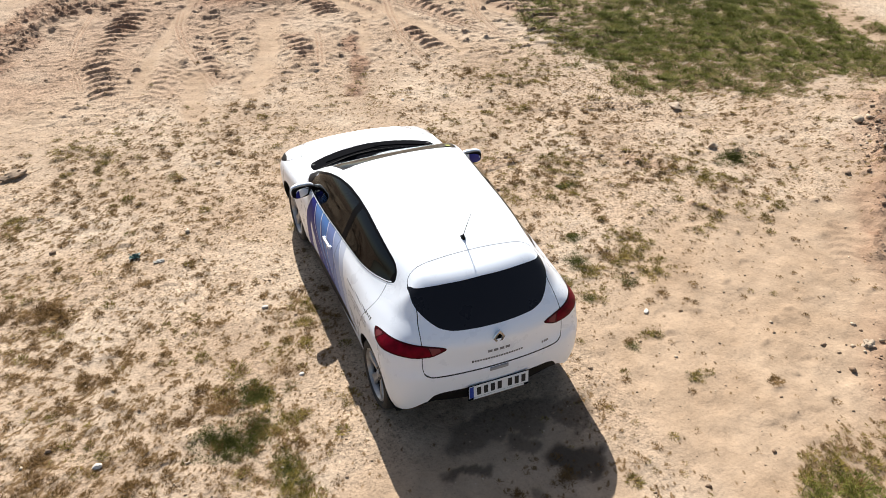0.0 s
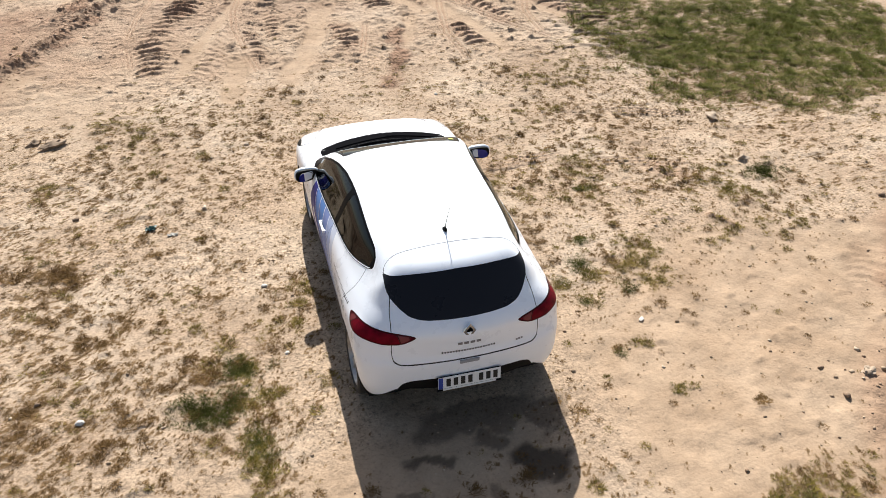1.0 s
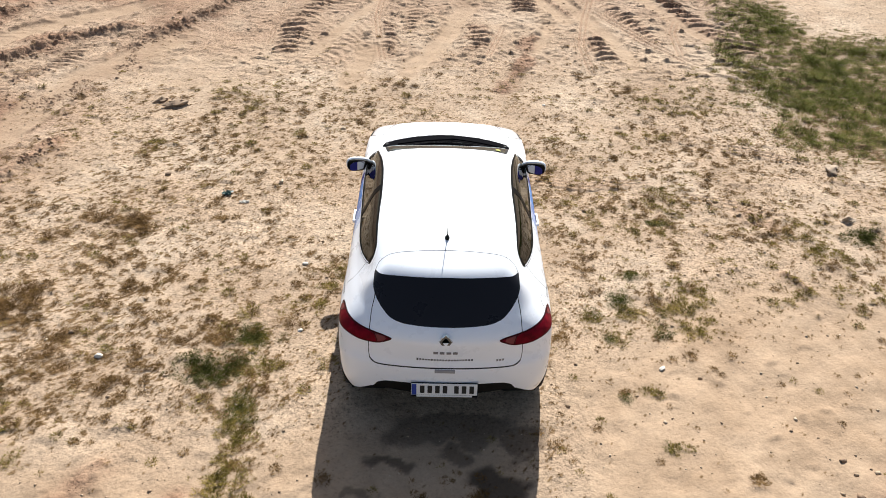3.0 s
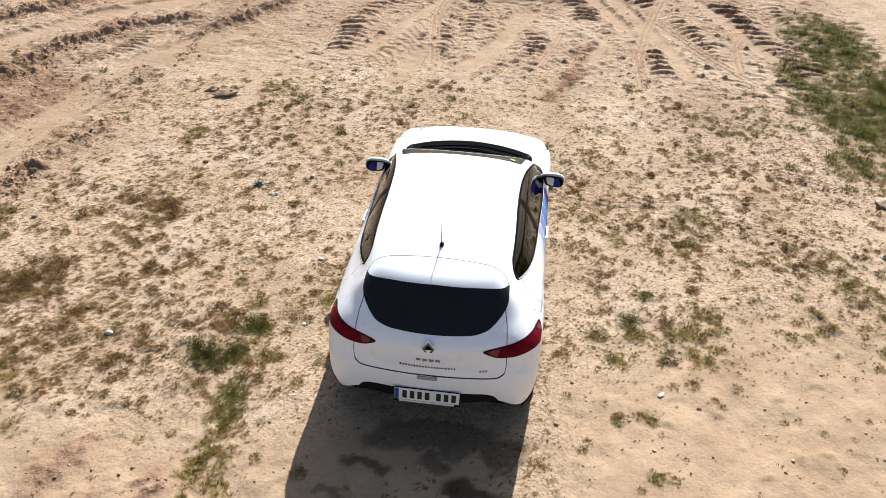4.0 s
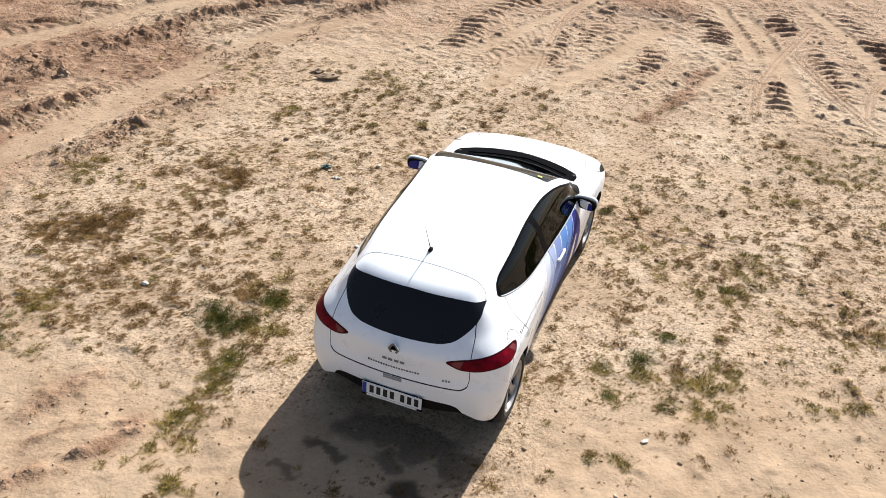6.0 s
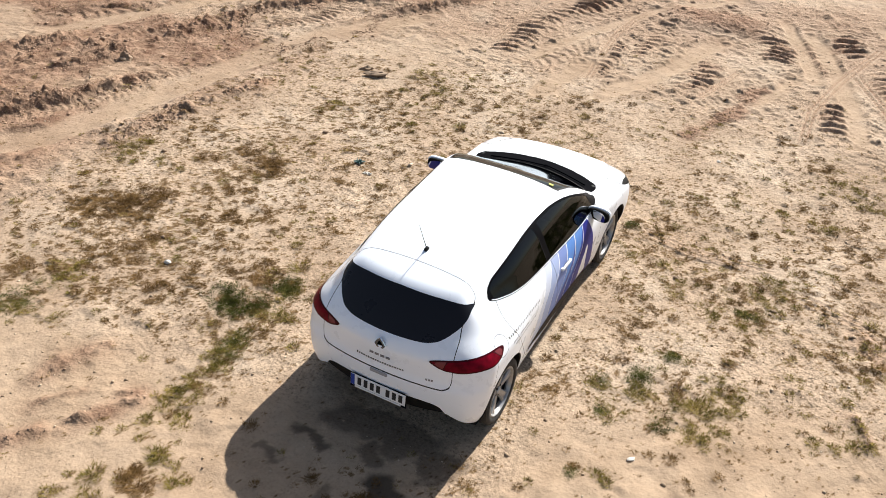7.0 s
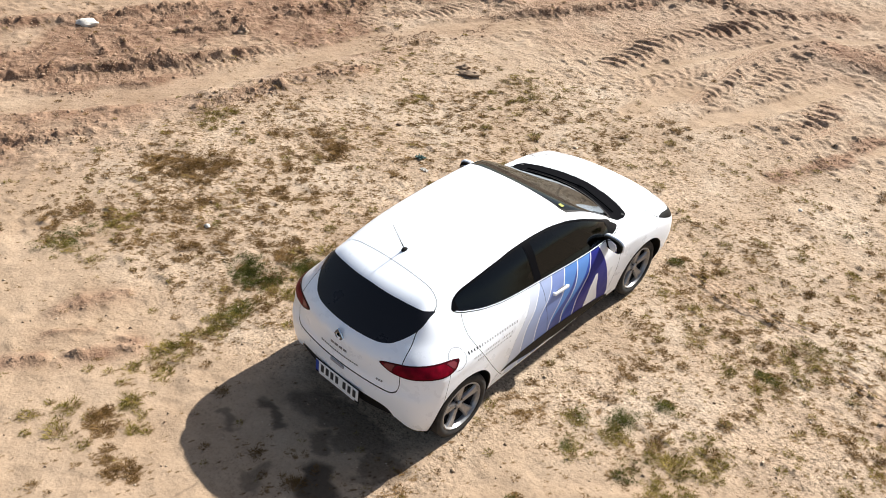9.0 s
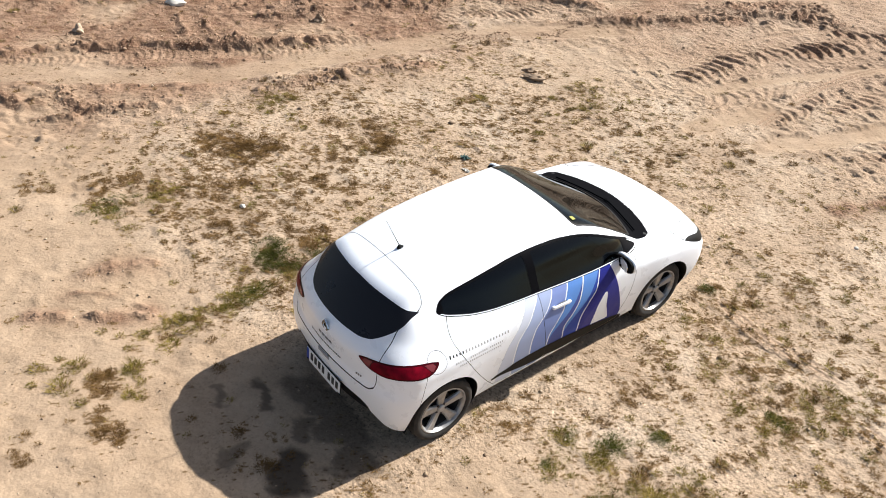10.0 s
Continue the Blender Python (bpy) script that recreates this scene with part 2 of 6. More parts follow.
# ---- smooth random fields ----
def lattice(ix, iy, seed):
    n = (ix.astype(np.int64) * 374761393 + iy.astype(np.int64) * 668265263 + seed * 974634777) & 0xFFFFFFFF
    n = ((n ^ (n >> 13)) * 1274126177) & 0xFFFFFFFF
    n = ((n ^ (n >> 16)) * 2246822519) & 0xFFFFFFFF
    return (n & 0xFFFFFF) / float(0xFFFFFF)


def value_noise(x, y, seed):
    ix, iy = np.floor(x), np.floor(y)
    u, v = x - ix, y - iy
    u, v = u * u * (3 - 2 * u), v * v * (3 - 2 * v)
    a, b = lattice(ix, iy, seed), lattice(ix + 1, iy, seed)
    c, d = lattice(ix, iy + 1, seed), lattice(ix + 1, iy + 1, seed)
    return (a + (b - a) * u) * (1 - v) + (c + (d - c) * u) * v - 0.5


def fractal(x, y, size, octaves, seed, gain=0.5):
    total, amp = 0, 1.0
    for k in range(octaves):
        total = total + amp * value_noise(x * 2 ** k / size + 17.3 * k, y * 2 ** k / size - 9.1 * k, seed + k)
        amp *= gain
    return total


def step(a, b, v):
    u = np.clip((v - a) / (b - a), 0, 1)
    return u * u * (3 - 2 * u)


# ---- the ground: ruts, berms and lugged tracks in dry soil ----
LUGS = (  # lugged tractor tracks: points, width, depth, pitch, slant
    (((-2.45, 5.3), (-2.48, 5.75), (-2.45, 6.8), (-1.98, 7.95), (-1.53, 9.2), (-1.0, 10.0)), 0.46, 0.085, 0.19, 0.25),
    (((-2.25, 8.75), (-1.55, 9.4), (-0.5, 10.4)), 0.50, 0.09, 0.22, 0.5),
    (((-1.93, 5.0), (-1.62, 5.55), (-1.5, 6.3), (-1.05, 7.0)), 0.40, 0.045, 0.18, -0.5),
    (((-0.86, 5.2), (-0.9, 6.05), (-0.95, 6.9)), 0.26, 0.06, 0.15, -0.4),
    (((-0.62, 6.2), (-0.46, 7.6)), 0.28, 0.045, 0.16, 0.3),
    (((0.40, 5.5), (0.56, 6.2), (0.60, 6.85)), 0.46, 0.07, 0.16, 0.2),
    (((0.85, 8.6), (1.34, 7.9), (1.5, 7.3)), 0.52, 0.075, 0.17, -0.6),
)
LUGS += (
    (((2.05, 9.1), (2.3, 8.6), (2.6, 8.15)), 0.55, 0.10, 0.20, -0.2),
    (((1.55, 8.6), (1.9, 7.9), (2.25, 7.1)), 0.30, 0.05, 0.15, 0.3),
    (((2.31, 6.45), (2.5, 5.85), (2.62, 5.3)), 0.42, 0.065, 0.19, -0.4),
    (((2.70, 7.95), (3.09, 6.95), (3.40, 5.9)), 0.44, 0.055, 0.16, 0.5),
    (((3.1, 9.7), (3.75, 8.3), (4.16, 7.2), (4.67, 6.05), (4.8, 5.6)), 0.60, 0.105, 0.24, -0.35),
)
LUGS += (
    (((2.9, 9.9), (3.3, 8.8), (3.55, 7.6)), 0.34, 0.05, 0.17, 0.3),
    (((4.4, 9.0), (4.8, 7.8), (5.2, 6.9)), 0.40, 0.05, 0.18, 0.3),
    (((-6.24, 3.5), (-6.05, 4.2), (-5.75, 4.7), (-5.55, 5.3), (-5.35, 5.95)), 0.34, 0.05, 0.12, 0.7),
    (((-8.3, -2.6), (-7.96, -2.05), (-7.35, -0.72), (-6.75, 0.25), (-6.44, 0.75), (-6.2, 1.6), (-6.04, 2.5)), 0.30, 0.045, 0.10, 0.1),
    (((-9.6, 2.2), (-8.5, 3.3), (-7.4, 5.0), (-6.0, 6.6)), 0.45, 0.05, 0.2, 0.4),
    (((4.25, -1.5), (4.6, -1.15), (4.95, -0.72)), 0.30, 0.02, 0.13, 0.3),
)
LUGS += (  # ruts beside the near flank of the car
    (((3.18, 1.27), (3.45, 1.20), (3.66, 1.09)), 0.30, 0.075, 0.10, 0.5), (((3.33, -0.01), (3.55, -0.12)), 0.26, 0.07, 0.10, 0.5), (((3.20, 1.12), (3.59, 1.07), (3.84, 0.88)), 0.26, 0.06, 0.10, 0.4),
)
PATHS = (  # smooth wheel paths: points, width
    (((-2.05, 5.2), (-1.99, 5.6), (-1.61, 6.7), (-1.15, 7.85), (-0.53, 8.85), (0.3, 9.8)), 0.26), (((-1.37, 4.4), (-1.17, 5.7)), 0.30), (((-0.57, 4.8), (0.05, 6.2), (0.40, 7.7)), 0.36),
    (((1.15, 9.2), (1.58, 8.2), (2.05, 6.9)), 0.24), (((1.62, 8.9), (2.25, 7.5), (2.75, 5.9), (2.9, 5.2)), 0.28), (((2.6, 9.8), (3.40, 8.5), (3.95, 6.95), (4.4, 6.0)), 0.28), (((1.4, 5.65), (1.75, 6.9)), 0.22),
    (((-8.6, -3.4), (-7.2, -1.7), (-6.2, -0.1), (-5.8, 1.6), (-5.3, 4.1), (-4.2, 6.0)), 0.55),
    (((-8.9, 2.0), (-7.6, 4.6), (-6.6, 6.0), (-5.0, 7.4)), 0.45), (((9.9, 4.9), (9.6, 4.3), (9.3, 3.4), (9.4, 2.9), (9.0, 1.0)), 0.5),
)
RAILS = (  # narrow car tracks: points, width
    (((-0.92, 5.1), (-1.03, 5.9), (-1.14, 7.0), (-1.1, 7.75), (-0.9, 8.5)), 0.18), (((-2.72, 5.6), (-2.80, 6.83), (-2.66, 7.77), (-2.3, 9.0)), 0.14), (((2.21, 4.8), (2.16, 5.96), (2.35, 7.08), (2.81, 8.97)), 0.20), (((2.49, 7.59), (3.16, 6.36), (3.8, 5.3)), 0.24),
    (((3.67, 5.5), (3.74, 6.6), (3.95, 7.2)), 0.20), (((3.4, 2.8), (3.89, 2.67), (4.7, 2.3)), 0.22),
    (((2.7, 1.6), (3.37, 1.41), (3.9, 1.15)), 0.20), (((0.9, 1.9), (1.6, 1.75), (2.6, 1.9)), 0.18), (((0.62, 5.3), (0.85, 6.2), (0.98, 6.8)), 0.16),
)
BERMS = (  # points, width, height
    (((-7.6, 1.5), (-7.17, 2.37), (-6.97, 3.3), (-6.71, 3.9), (-6.5, 4.8), (-5.95, 5.5), (-5.1, 6.2)), 0.20, 0.16), (((-8.41, 0.68), (-7.89, 1.95), (-7.5, 3.0), (-7.1, 3.6)), 0.16, 0.09),
    (((-5.6, 3.2), (-4.85, 4.7), (-4.5, 6.1), (-3.75, 7.2), (-3.33, 8.2), (-2.8, 8.9), (-2.2, 9.3)), 0.17, 0.10), (((-10.5, -1.9), (-9.8, -0.73), (-9.0, 0.8), (-8.3, 2.2)), 0.20, 0.10),
    (((-9.1, 4.72), (-8.5, 5.05), (-7.9, 5.7), (-7.0, 7.0)), 0.18, 0.14), (((-8.75, 4.32), (-7.85, 4.43)), 0.14, 0.10), (((-3.9, 7.8), (-3.55, 8.6), (-2.9, 9.5)), 0.28, 0.17),
    (((-8.45, -2.4), (-8.27, -1.75), (-7.75, -0.6), (-7.1, 0.15), (-6.72, 0.85), (-6.4, 1.6)), 0.16, 0.085),
)
BERMS += (
    (((-7.0, -2.05), (-6.6, -2.1), (-6.16, -1.98), (-5.81, -1.17)), 0.07, 0.06), (((-8.41, 0.23), (-7.61, 0.03)), 0.06, 0.06), (((-8.09, 0.53), (-7.15, 0.26), (-6.88, 0.59)), 0.08, 0.05), (((-7.26, -2.77), (-6.89, -2.65), (-6.63, -2.39)), 0.09, 0.05),
    (((-6.35, -2.62), (-6.11, -2.18)), 0.08, 0.07), (((-6.96, -0.92), (-6.65, -0.53)), 0.07, 0.05), (((-5.40, 0.1), (-5.34, 0.45), (-5.18, 1.34)), 0.13, 0.09), (((-5.14, 1.66), (-4.8, 2.72)), 0.10, 0.06), (((-5.27, 1.1), (-5.12, 1.3)), 0.13, 0.07),
    (((3.5, 0.1), (3.65, -0.15)), 0.06, 0.03), (((4.7, -1.45), (5.4, -0.85), (6.1, -0.2), (6.75, 0.55), (7.6, 1.4)), 0.12, 0.06),
)

BERMS += (  # crumbled tracks behind the car
    (((-2.92, -3.11), (-2.85, -2.86), (-2.66, -2.51)), 0.08, 0.035), (((-2.26, -3.33), (-2.12, -3.12), (-1.97, -2.82)), 0.07, 0.03), (((-2.57, -3.74), (-2.40, -3.50)), 0.06, 0.025), (((-2.65, -3.34), (-2.41, -3.01)), 0.06, 0.02),
)


LEDGES = (  # small scarps, higher on the side away from the car: points, height
    (((-8.6, -2.9), (-8.27, -1.9), (-7.62, -0.6), (-7.0, 0.15), (-6.62, 0.85), (-6.3, 1.6), (-6.1, 2.3)), 0.11),
    (((-7.6, 1.5), (-7.17, 2.37), (-6.97, 3.3), (-6.71, 3.9), (-6.5, 4.8), (-5.95, 5.5), (-5.1, 6.2)), 0.10),
    (((-10.5, -1.9), (-9.8, -0.73), (-9.0, 0.8), (-8.3, 2.2)), 0.09),
    (((-5.6, 3.2), (-4.85, 4.7), (-4.5, 6.1), (-3.75, 7.2), (-3.33, 8.2), (-2.8, 8.9), (-2.2, 9.3)), 0.07),
    (((-9.1, 4.6), (-8.5, 4.95), (-7.9, 5.6), (-7.0, 7.0)), 0.11),
    (((-5.50, -0.1), (-5.34, 0.45), (-5.18, 1.34), (-5.0, 1.9), (-4.8, 2.7)), 0.05),
    (((-7.0, -2.2), (-6.5, -2.15), (-6.1, -1.9), (-5.81, -1.17)), 0.05),
)
LEDGES += (
    (((-8.2, 0.55), (-7.5, 0.42), (-7.1, 0.62)), 0.05),
    (((-7.4, -2.9), (-6.89, -2.65), (-6.5, -2.3)), 0.06),
    (((-8.6, -1.5), (-8.2, -0.5), (-7.7, 0.2)), 0.06),
    (((-9.4, 2.6), (-8.6, 3.6), (-7.7, 4.4)), 0.07),
)


def along(points, x, y):
    """Distance to the side of a line and the way along it, for each place."""
    best = np.full(x.shape, 1e9)
    side, run, total = np.zeros(x.shape), np.zeros(x.shape), 0.0
    for (ax, ay), (bx, by) in zip(points, points[1:]):
        length = math.hypot(bx - ax, by - ay)
        dx, dy = (bx - ax) / length, (by - ay) / length
        u = np.clip((x - ax) * dx + (y - ay) * dy, 0, length)
        px, py = x - ax - u * dx, y - ay - u * dy
        dist = np.hypot(px, py)
        near = dist < best
        best = np.where(near, dist, best)
        side = np.where(near, dist * np.sign(dx * py - dy * px), side)
        run = np.where(near, total + u, run)
        total += length
    return best, side, run, total


def strokes(x, y, long, pitch, angle, share, seed):
    """Loose short ridges, each steep on one side, with heights from 0 to 1."""
    c, s = math.cos(angle), math.sin(angle)
    p, q = x * c + y * s, y * c - x * s
    p, q = p + 0.10 * fractal(x, y, 0.7, 2, seed + 50), q + 0.10 * fractal(x, y, 0.7, 2, seed + 60)
    i, j = np.floor(p / long), np.floor(q / pitch)
    out = np.zeros(x.shape)
    for di in (-1, 0, 1):
        for dj in (-1, 0, 1):
            a, b = i + di, j + dj
            r = [lattice(a, b, seed + k) for k in range(5)]
            u = p - (a + 0.2 + 0.6 * r[0]) * long
            v = q - (b + 0.1 + 0.8 * r[1]) * pitch - (r[2] - 0.5) * 0.7 * u + (r[3] - 0.5) * 1.6 * u * u / long
            half = long * (0.25 + 0.40 * r[3])
            ridge = step(-0.030, 0.004, v) * np.exp(-np.maximum(v, 0) / (0.34 * pitch)) * np.clip(1 - (u / half) ** 2, 0, 1)
            out = np.maximum(out, np.where(r[4] < share, ridge * (0.35 + 0.65 * r[4] / share), 0))
    return out


def bare(x, y):
    """Where the soil lies smooth: swept by wheels and wind."""
    w = 0.9 * fractal(x, y, 1.7, 3, 201)
    out = 0.75 * step(-1.75, -2.6, y + w) * step(1.0, 0.4, x + w)
    out = np.maximum(out, step(-0.7, -1.5, y - 0.15 * x + w) * step(0.9, 1.5, x) * 0.9)
    out = np.maximum(out, 0.6 * step(-5.2, -6.0, x + w) * step(3.4, 2.4, y + w))
    for pts, width in PATHS:
        d, s, run, total = along(pts, x, y)
        out = np.maximum(out, 0.75 * step(0.75 * width, 0.25 * width, d + 0.16 * fractal(x, y, 0.35, 3, 73)))
    return out


def reach(points, x, y, margin):
    """The places that lie near a line."""
    xs, ys = [p[0] for p in points], [p[1] for p in points]
    return np.nonzero((x > min(xs) - margin) & (x < max(xs) + margin) & (y > min(ys) - margin) & (y < max(ys) + margin))[0]


def terrain(x, y):
    """Height of the ground and how churned its soil is."""
    shape = x.shape
    x, y = x.ravel(), y.ravel()
    z = 0.05 * fractal(x, y, 3.0, 3, 11) + 0.026 * fractal(x, y, 0.55, 3, 21)
    fine = 0.013 * fractal(x, y, 0.16, 3, 31, 0.6)
    churn = 0.32 * step(4.4, 6.2, y) * step(6.5, 5, x) + 0.75 * step(-4.4, -6.6, x - 0.1 * y)
    churn = churn * (0.35 + 1.2 * step(-0.25, 0.2, fractal(x, y, 1.6, 3, 71)))
    calm = 1 - 0.85 * step(3.4, 2.2, np.hypot(x / 0.55, y))
    north = step(4.5, 5.4, y + 0.1 * np.abs(x)) * step(6.0, 5.0, x)
    west = step(-4.6, -5.8, x - 0.1 * y)
    rough = np.maximum(north, west) * (0.35 + 0.65 * step(-0.15, 0.2, fractal(x, y, 0.9, 2, 52)))
    clods = np.abs(fractal(x, y, 0.24, 4, 41, 0.6))
    z = z * calm + fine + rough * (0.055 * clods - 0.014)
    # short ridges thrown up by many passes
    patch = north * step(-0.20, 0.10, fractal(x, y, 0.9, 2, 77)) * step(-4.0, -2.8, x)
    side = step(1.2, 2.2, np.abs(x)) * step(5.0, 4.2, y) * (1 - west)
    dent = 0.5 + 1.0 * np.abs(fractal(x, y, 0.10, 3, 79, 0.7))
    for weight, size in ((patch * step(0.4, -0.4, x - 1), (0.052, 0.34, 0.17, 0.0, 0.62, 401)), (patch * step(0.0, 0.8, x - 1), (0.055, 0.36, 0.18, -0.30, 0.66, 431)),
                         (north * step(-4.0, -2.8, x), (0.042, 0.24, 0.12, -0.12, 0.60, 521)), (west, (0.040, 0.60, 0.16, 1.03, 0.45, 461)), (west, (0.034, 0.22, 0.11, 0.95, 0.55, 551)),
                         (side, (0.034, 0.22, 0.24, 0.15, 0.30, 491)), (step(-1.9, -2.6, y) * step(1.4, 0.6, x), (0.020, 0.26, 0.09, 0.55, 0.40, 581))):
        k = np.nonzero((weight > 0.02) & (np.hypot(x, y) < 14))[0]
        z[k] += size[0] * weight[k] * dent[k] * strokes(x[k], y[k], *size[1:])
    for pts, high in LEDGES:
        k = reach(pts, x, y, 1.6)
        gx, gy = x[k], y[k]
        d, s, run, total = along(pts, gx, gy)
        ends = step(total * 0.999, total - 0.35, run) * step(0.0, 0.35, run)
        s = s + 0.14 * fractal(gx, gy, 0.7, 5, 88, 0.68)
        ragged = 0.75 + 0.9 * np.abs(fractal(gx, gy, 0.14, 3, 89, 0.75))
        z[k] += 0.50 * high * ends * ragged * step(-0.06, 0.02, s) * np.exp(-np.maximum(s, 0) / 0.45)
        churn[k] = np.maximum(churn[k], 0.85 * ends * step(0.45, 0.0, np.abs(s - 0.08)) * step(-0.2, 0.15, fractal(gx, gy, 0.4, 3, 90)))
    for pts, width, high in BERMS:
        k = reach(pts, x, y, 0.9)
        gx, gy = x[k], y[k]
        d, s, run, total = along(pts, gx, gy)
        wob = np.clip(1 + 0.7 * fractal(run, s * 0, 0.7, 2, 61), 0.75, 1.25)
        d = np.abs(s) + min(0.16, 0.7 * width) * fractal(gx, gy, 0.35, 4, 85, 0.65) + (d - np.abs(s))
        crest = np.exp(-np.abs(d / (width * wob)) ** 1.5)
        lump = 0.80 + 0.45 * np.abs(fractal(gx, gy, 0.22, 4, 81, 0.7)) + 0.40 * fractal(gx, gy, 0.10, 3, 83, 0.7)
        z[k] += 0.45 * high * crest * lump * wob + 0.075 * crest * np.abs(fractal(gx, gy, 0.12, 3, 84, 0.75))
        churn[k] = np.maximum(churn[k], np.clip(1.05 * np.exp(-(d / (1.8 * width)) ** 2) * (0.65 + 1.4 * fractal(gx, gy, 0.4, 3, 87)), 0.8 * crest, 1))
    for n, (pts, width, deep, pitch, slant) in enumerate(LUGS):
        k = reach(pts, x, y, 0.6)
        gx, gy = x[k], y[k]
        d, s, run, total = along(pts, gx, gy)
        s = s + 0.07 * fractal(gx, gy, 0.7, 2, 63) + 0.05 * fractal(gx, gy, 0.12, 2, 64)
        worn = np.clip(1.0 + 0.9 * fractal(gx, gy, 0.8, 2, 65), 0.55, 1.25)
        u = s / (width / 2)
        lead = pts[-1][1] > pts[0][1]
        phase = (run if lead else total - run) / pitch + (slant if lead else -slant) * u + 0.55 * u * u + 0.40 * fractal(gx, gy, 0.45, 2, 67) + 0.26 * fractal(gx, gy, 0.13, 2, 68)
        bar = np.floor(phase)
        saw = phase - bar
        one, two = lattice(bar, bar * 0 + n, 5), lattice(bar, bar * 0 + n, 6)
        inside = step(1.15 + 0.5 * one, 0.40, np.abs(u + 0.7 * (two - 0.5)) + 0.35 * fractal(gx, gy, 0.15, 3, 69)) * step(total * 0.999, total - 0.25, run) * step(0.0, 0.25, run)
        block = step(0.0, 0.15, saw) * np.clip(1.12 - saw * (0.9 + 0.5 * two), 0, 1)
        z[k] = z[k] * (1 - 0.6 * inside) + 0.84 * inside * deep * worn * (0.50 + 0.60 * one) * (block - 0.45) * (0.75 + 0.9 * np.abs(fractal(gx, gy, 0.09, 3, 62, 0.7)))
        churn[k] = np.maximum(churn[k] * (1 - 0.3 * inside), inside * np.clip(9 * deep * worn, 0, 0.95))
    for pts, width in PATHS:
        k = reach(pts, x, y, 0.6)
        gx, gy = x[k], y[k]
        d, s, run, total = along(pts, gx, gy)
        flat = step(0.62 * width, 0.36 * width, d + 0.12 * fractal(gx, gy, 0.4, 3, 73)) * step(total * 0.999, total - 0.3, run) * step(0.0, 0.3, run)
        z[k] = z[k] * (1 - 0.8 * flat) - 0.014 * flat + 0.016 * np.exp(-((d - 0.62 * width) / 0.04) ** 2) * np.clip(0.5 + 2 * fractal(gx, gy, 0.3, 2, 74), 0, 1)
        churn[k] = churn[k] * (1 - 0.7 * flat)
    for pts, width in RAILS:
        k = reach(pts, x, y, 0.4)
        gx, gy = x[k], y[k]
        d, s, run, total = along(pts, gx, gy)
        ends = step(total * 0.999, total - 0.3, run) * step(0.0, 0.3, run)
        flat = step(0.6 * width, 0.45 * width, d) * ends * step(-0.55, -0.2, fractal(gx, gy, 0.9, 2, 75))
        groove = 0.5 - 0.5 * np.cos(s / width * 5 * np.pi)
        z[k] = z[k] * (1 - 0.8 * flat) + flat * (0.010 - 0.030 * groove)
        churn[k] = churn[k] * (1 - 0.5 * flat) + 0.55 * flat * groove
    # a low heap of red soil and a scraped red strip beside the place
    heap = np.exp(-((x - 0.15 + 0.2 * fractal(x, y, 0.5, 3, 95)) / 0.95) ** 4 - ((y - 8.45 + 0.25 * fractal(x, y, 0.5, 3, 96)) / 0.55) ** 4)
    z = z + 0.09 * heap
    churn = np.maximum(churn, heap)
    d, s, run, total = along(((3.0, -3.6), (3.75, -2.4), (5.2, -1.2), (6.3, 0.2), (7.4, 1.2)), x, y)
    strip = step(0.75, 0.15, np.abs(s + 0.22 + 0.6 * fractal(x, y, 0.7, 3, 91))) * step(0.9, 0.5, d)
    churn = np.maximum(churn, 0.7 * strip)
    z = z + 0.05 * strip * np.abs(fractal(x, y, 0.22, 2, 93))
    d, s, run, total = along(((0.80, 4.3), (1.18, 5.25), (1.42, 6.3)), x, y)
    churn = np.maximum(churn, step(0.20, 0.03, d + 0.25 * fractal(x, y, 0.4, 3, 97)))
    far = step(0.0, 1.2, np.maximum(np.maximum(-13.2 - x, x - 12.2), np.maximum(-9.7 - y, y - 13.2)))
    return (z * (1 - far)).reshape(shape), np.clip(churn, 0, 1).reshape(shape)


# Patches of growth: x, y, half sizes, share of ground covered, kind
PATCHES = (
    (6.9, 4.6, 2.6, 1.9, 1.0, "green"), (8.8, 4.2, 1.9, 1.9, 1.0, "green"), (8.3, 2.7, 1.0, 0.9, 0.8, "green"), (7.6, 3.6, 1.4, 1.1, 0.9, "green"),
    (5.3, 7.2, 0.7, 1.3, 0.8, "green"), (5.0, 5.6, 0.8, 0.9, 0.7, "green"), (5.6, 3.1, 1.2, 0.8, 0.75, "green"), (6.6, 2.5, 1.1, 0.6, 0.6, "green"),
)
# beside the lawn and along the near side of the car
PATCHES += (
    (4.3, 5.0, 0.8, 0.5, 0.75, "olive"), (7.4, 1.9, 0.9, 0.5, 0.5, "olive"), (3.3, 4.05, 0.75, 0.5, 0.6, "olive"), (2.65, 4.35, 0.46, 0.3, 0.5, "dry"),
    (2.63, 3.04, 0.38, 0.27, 0.6, "olive"), (2.55, 1.38, 0.32, 0.45, 0.75, "olive"), (2.46, 0.8, 0.22, 0.22, 0.7, "olive"), (4.25, -0.2, 0.40, 0.31, 0.8, "olive"),
    (4.13, 0.3, 0.32, 0.25, 0.65, "olive"), (5.34, 0.16, 0.45, 0.28, 0.6, "olive"), (3.48, 0.91, 0.5, 0.48, 0.45, "dry"), (3.98, 0.78, 0.26, 0.38, 0.7, "olive"),
)
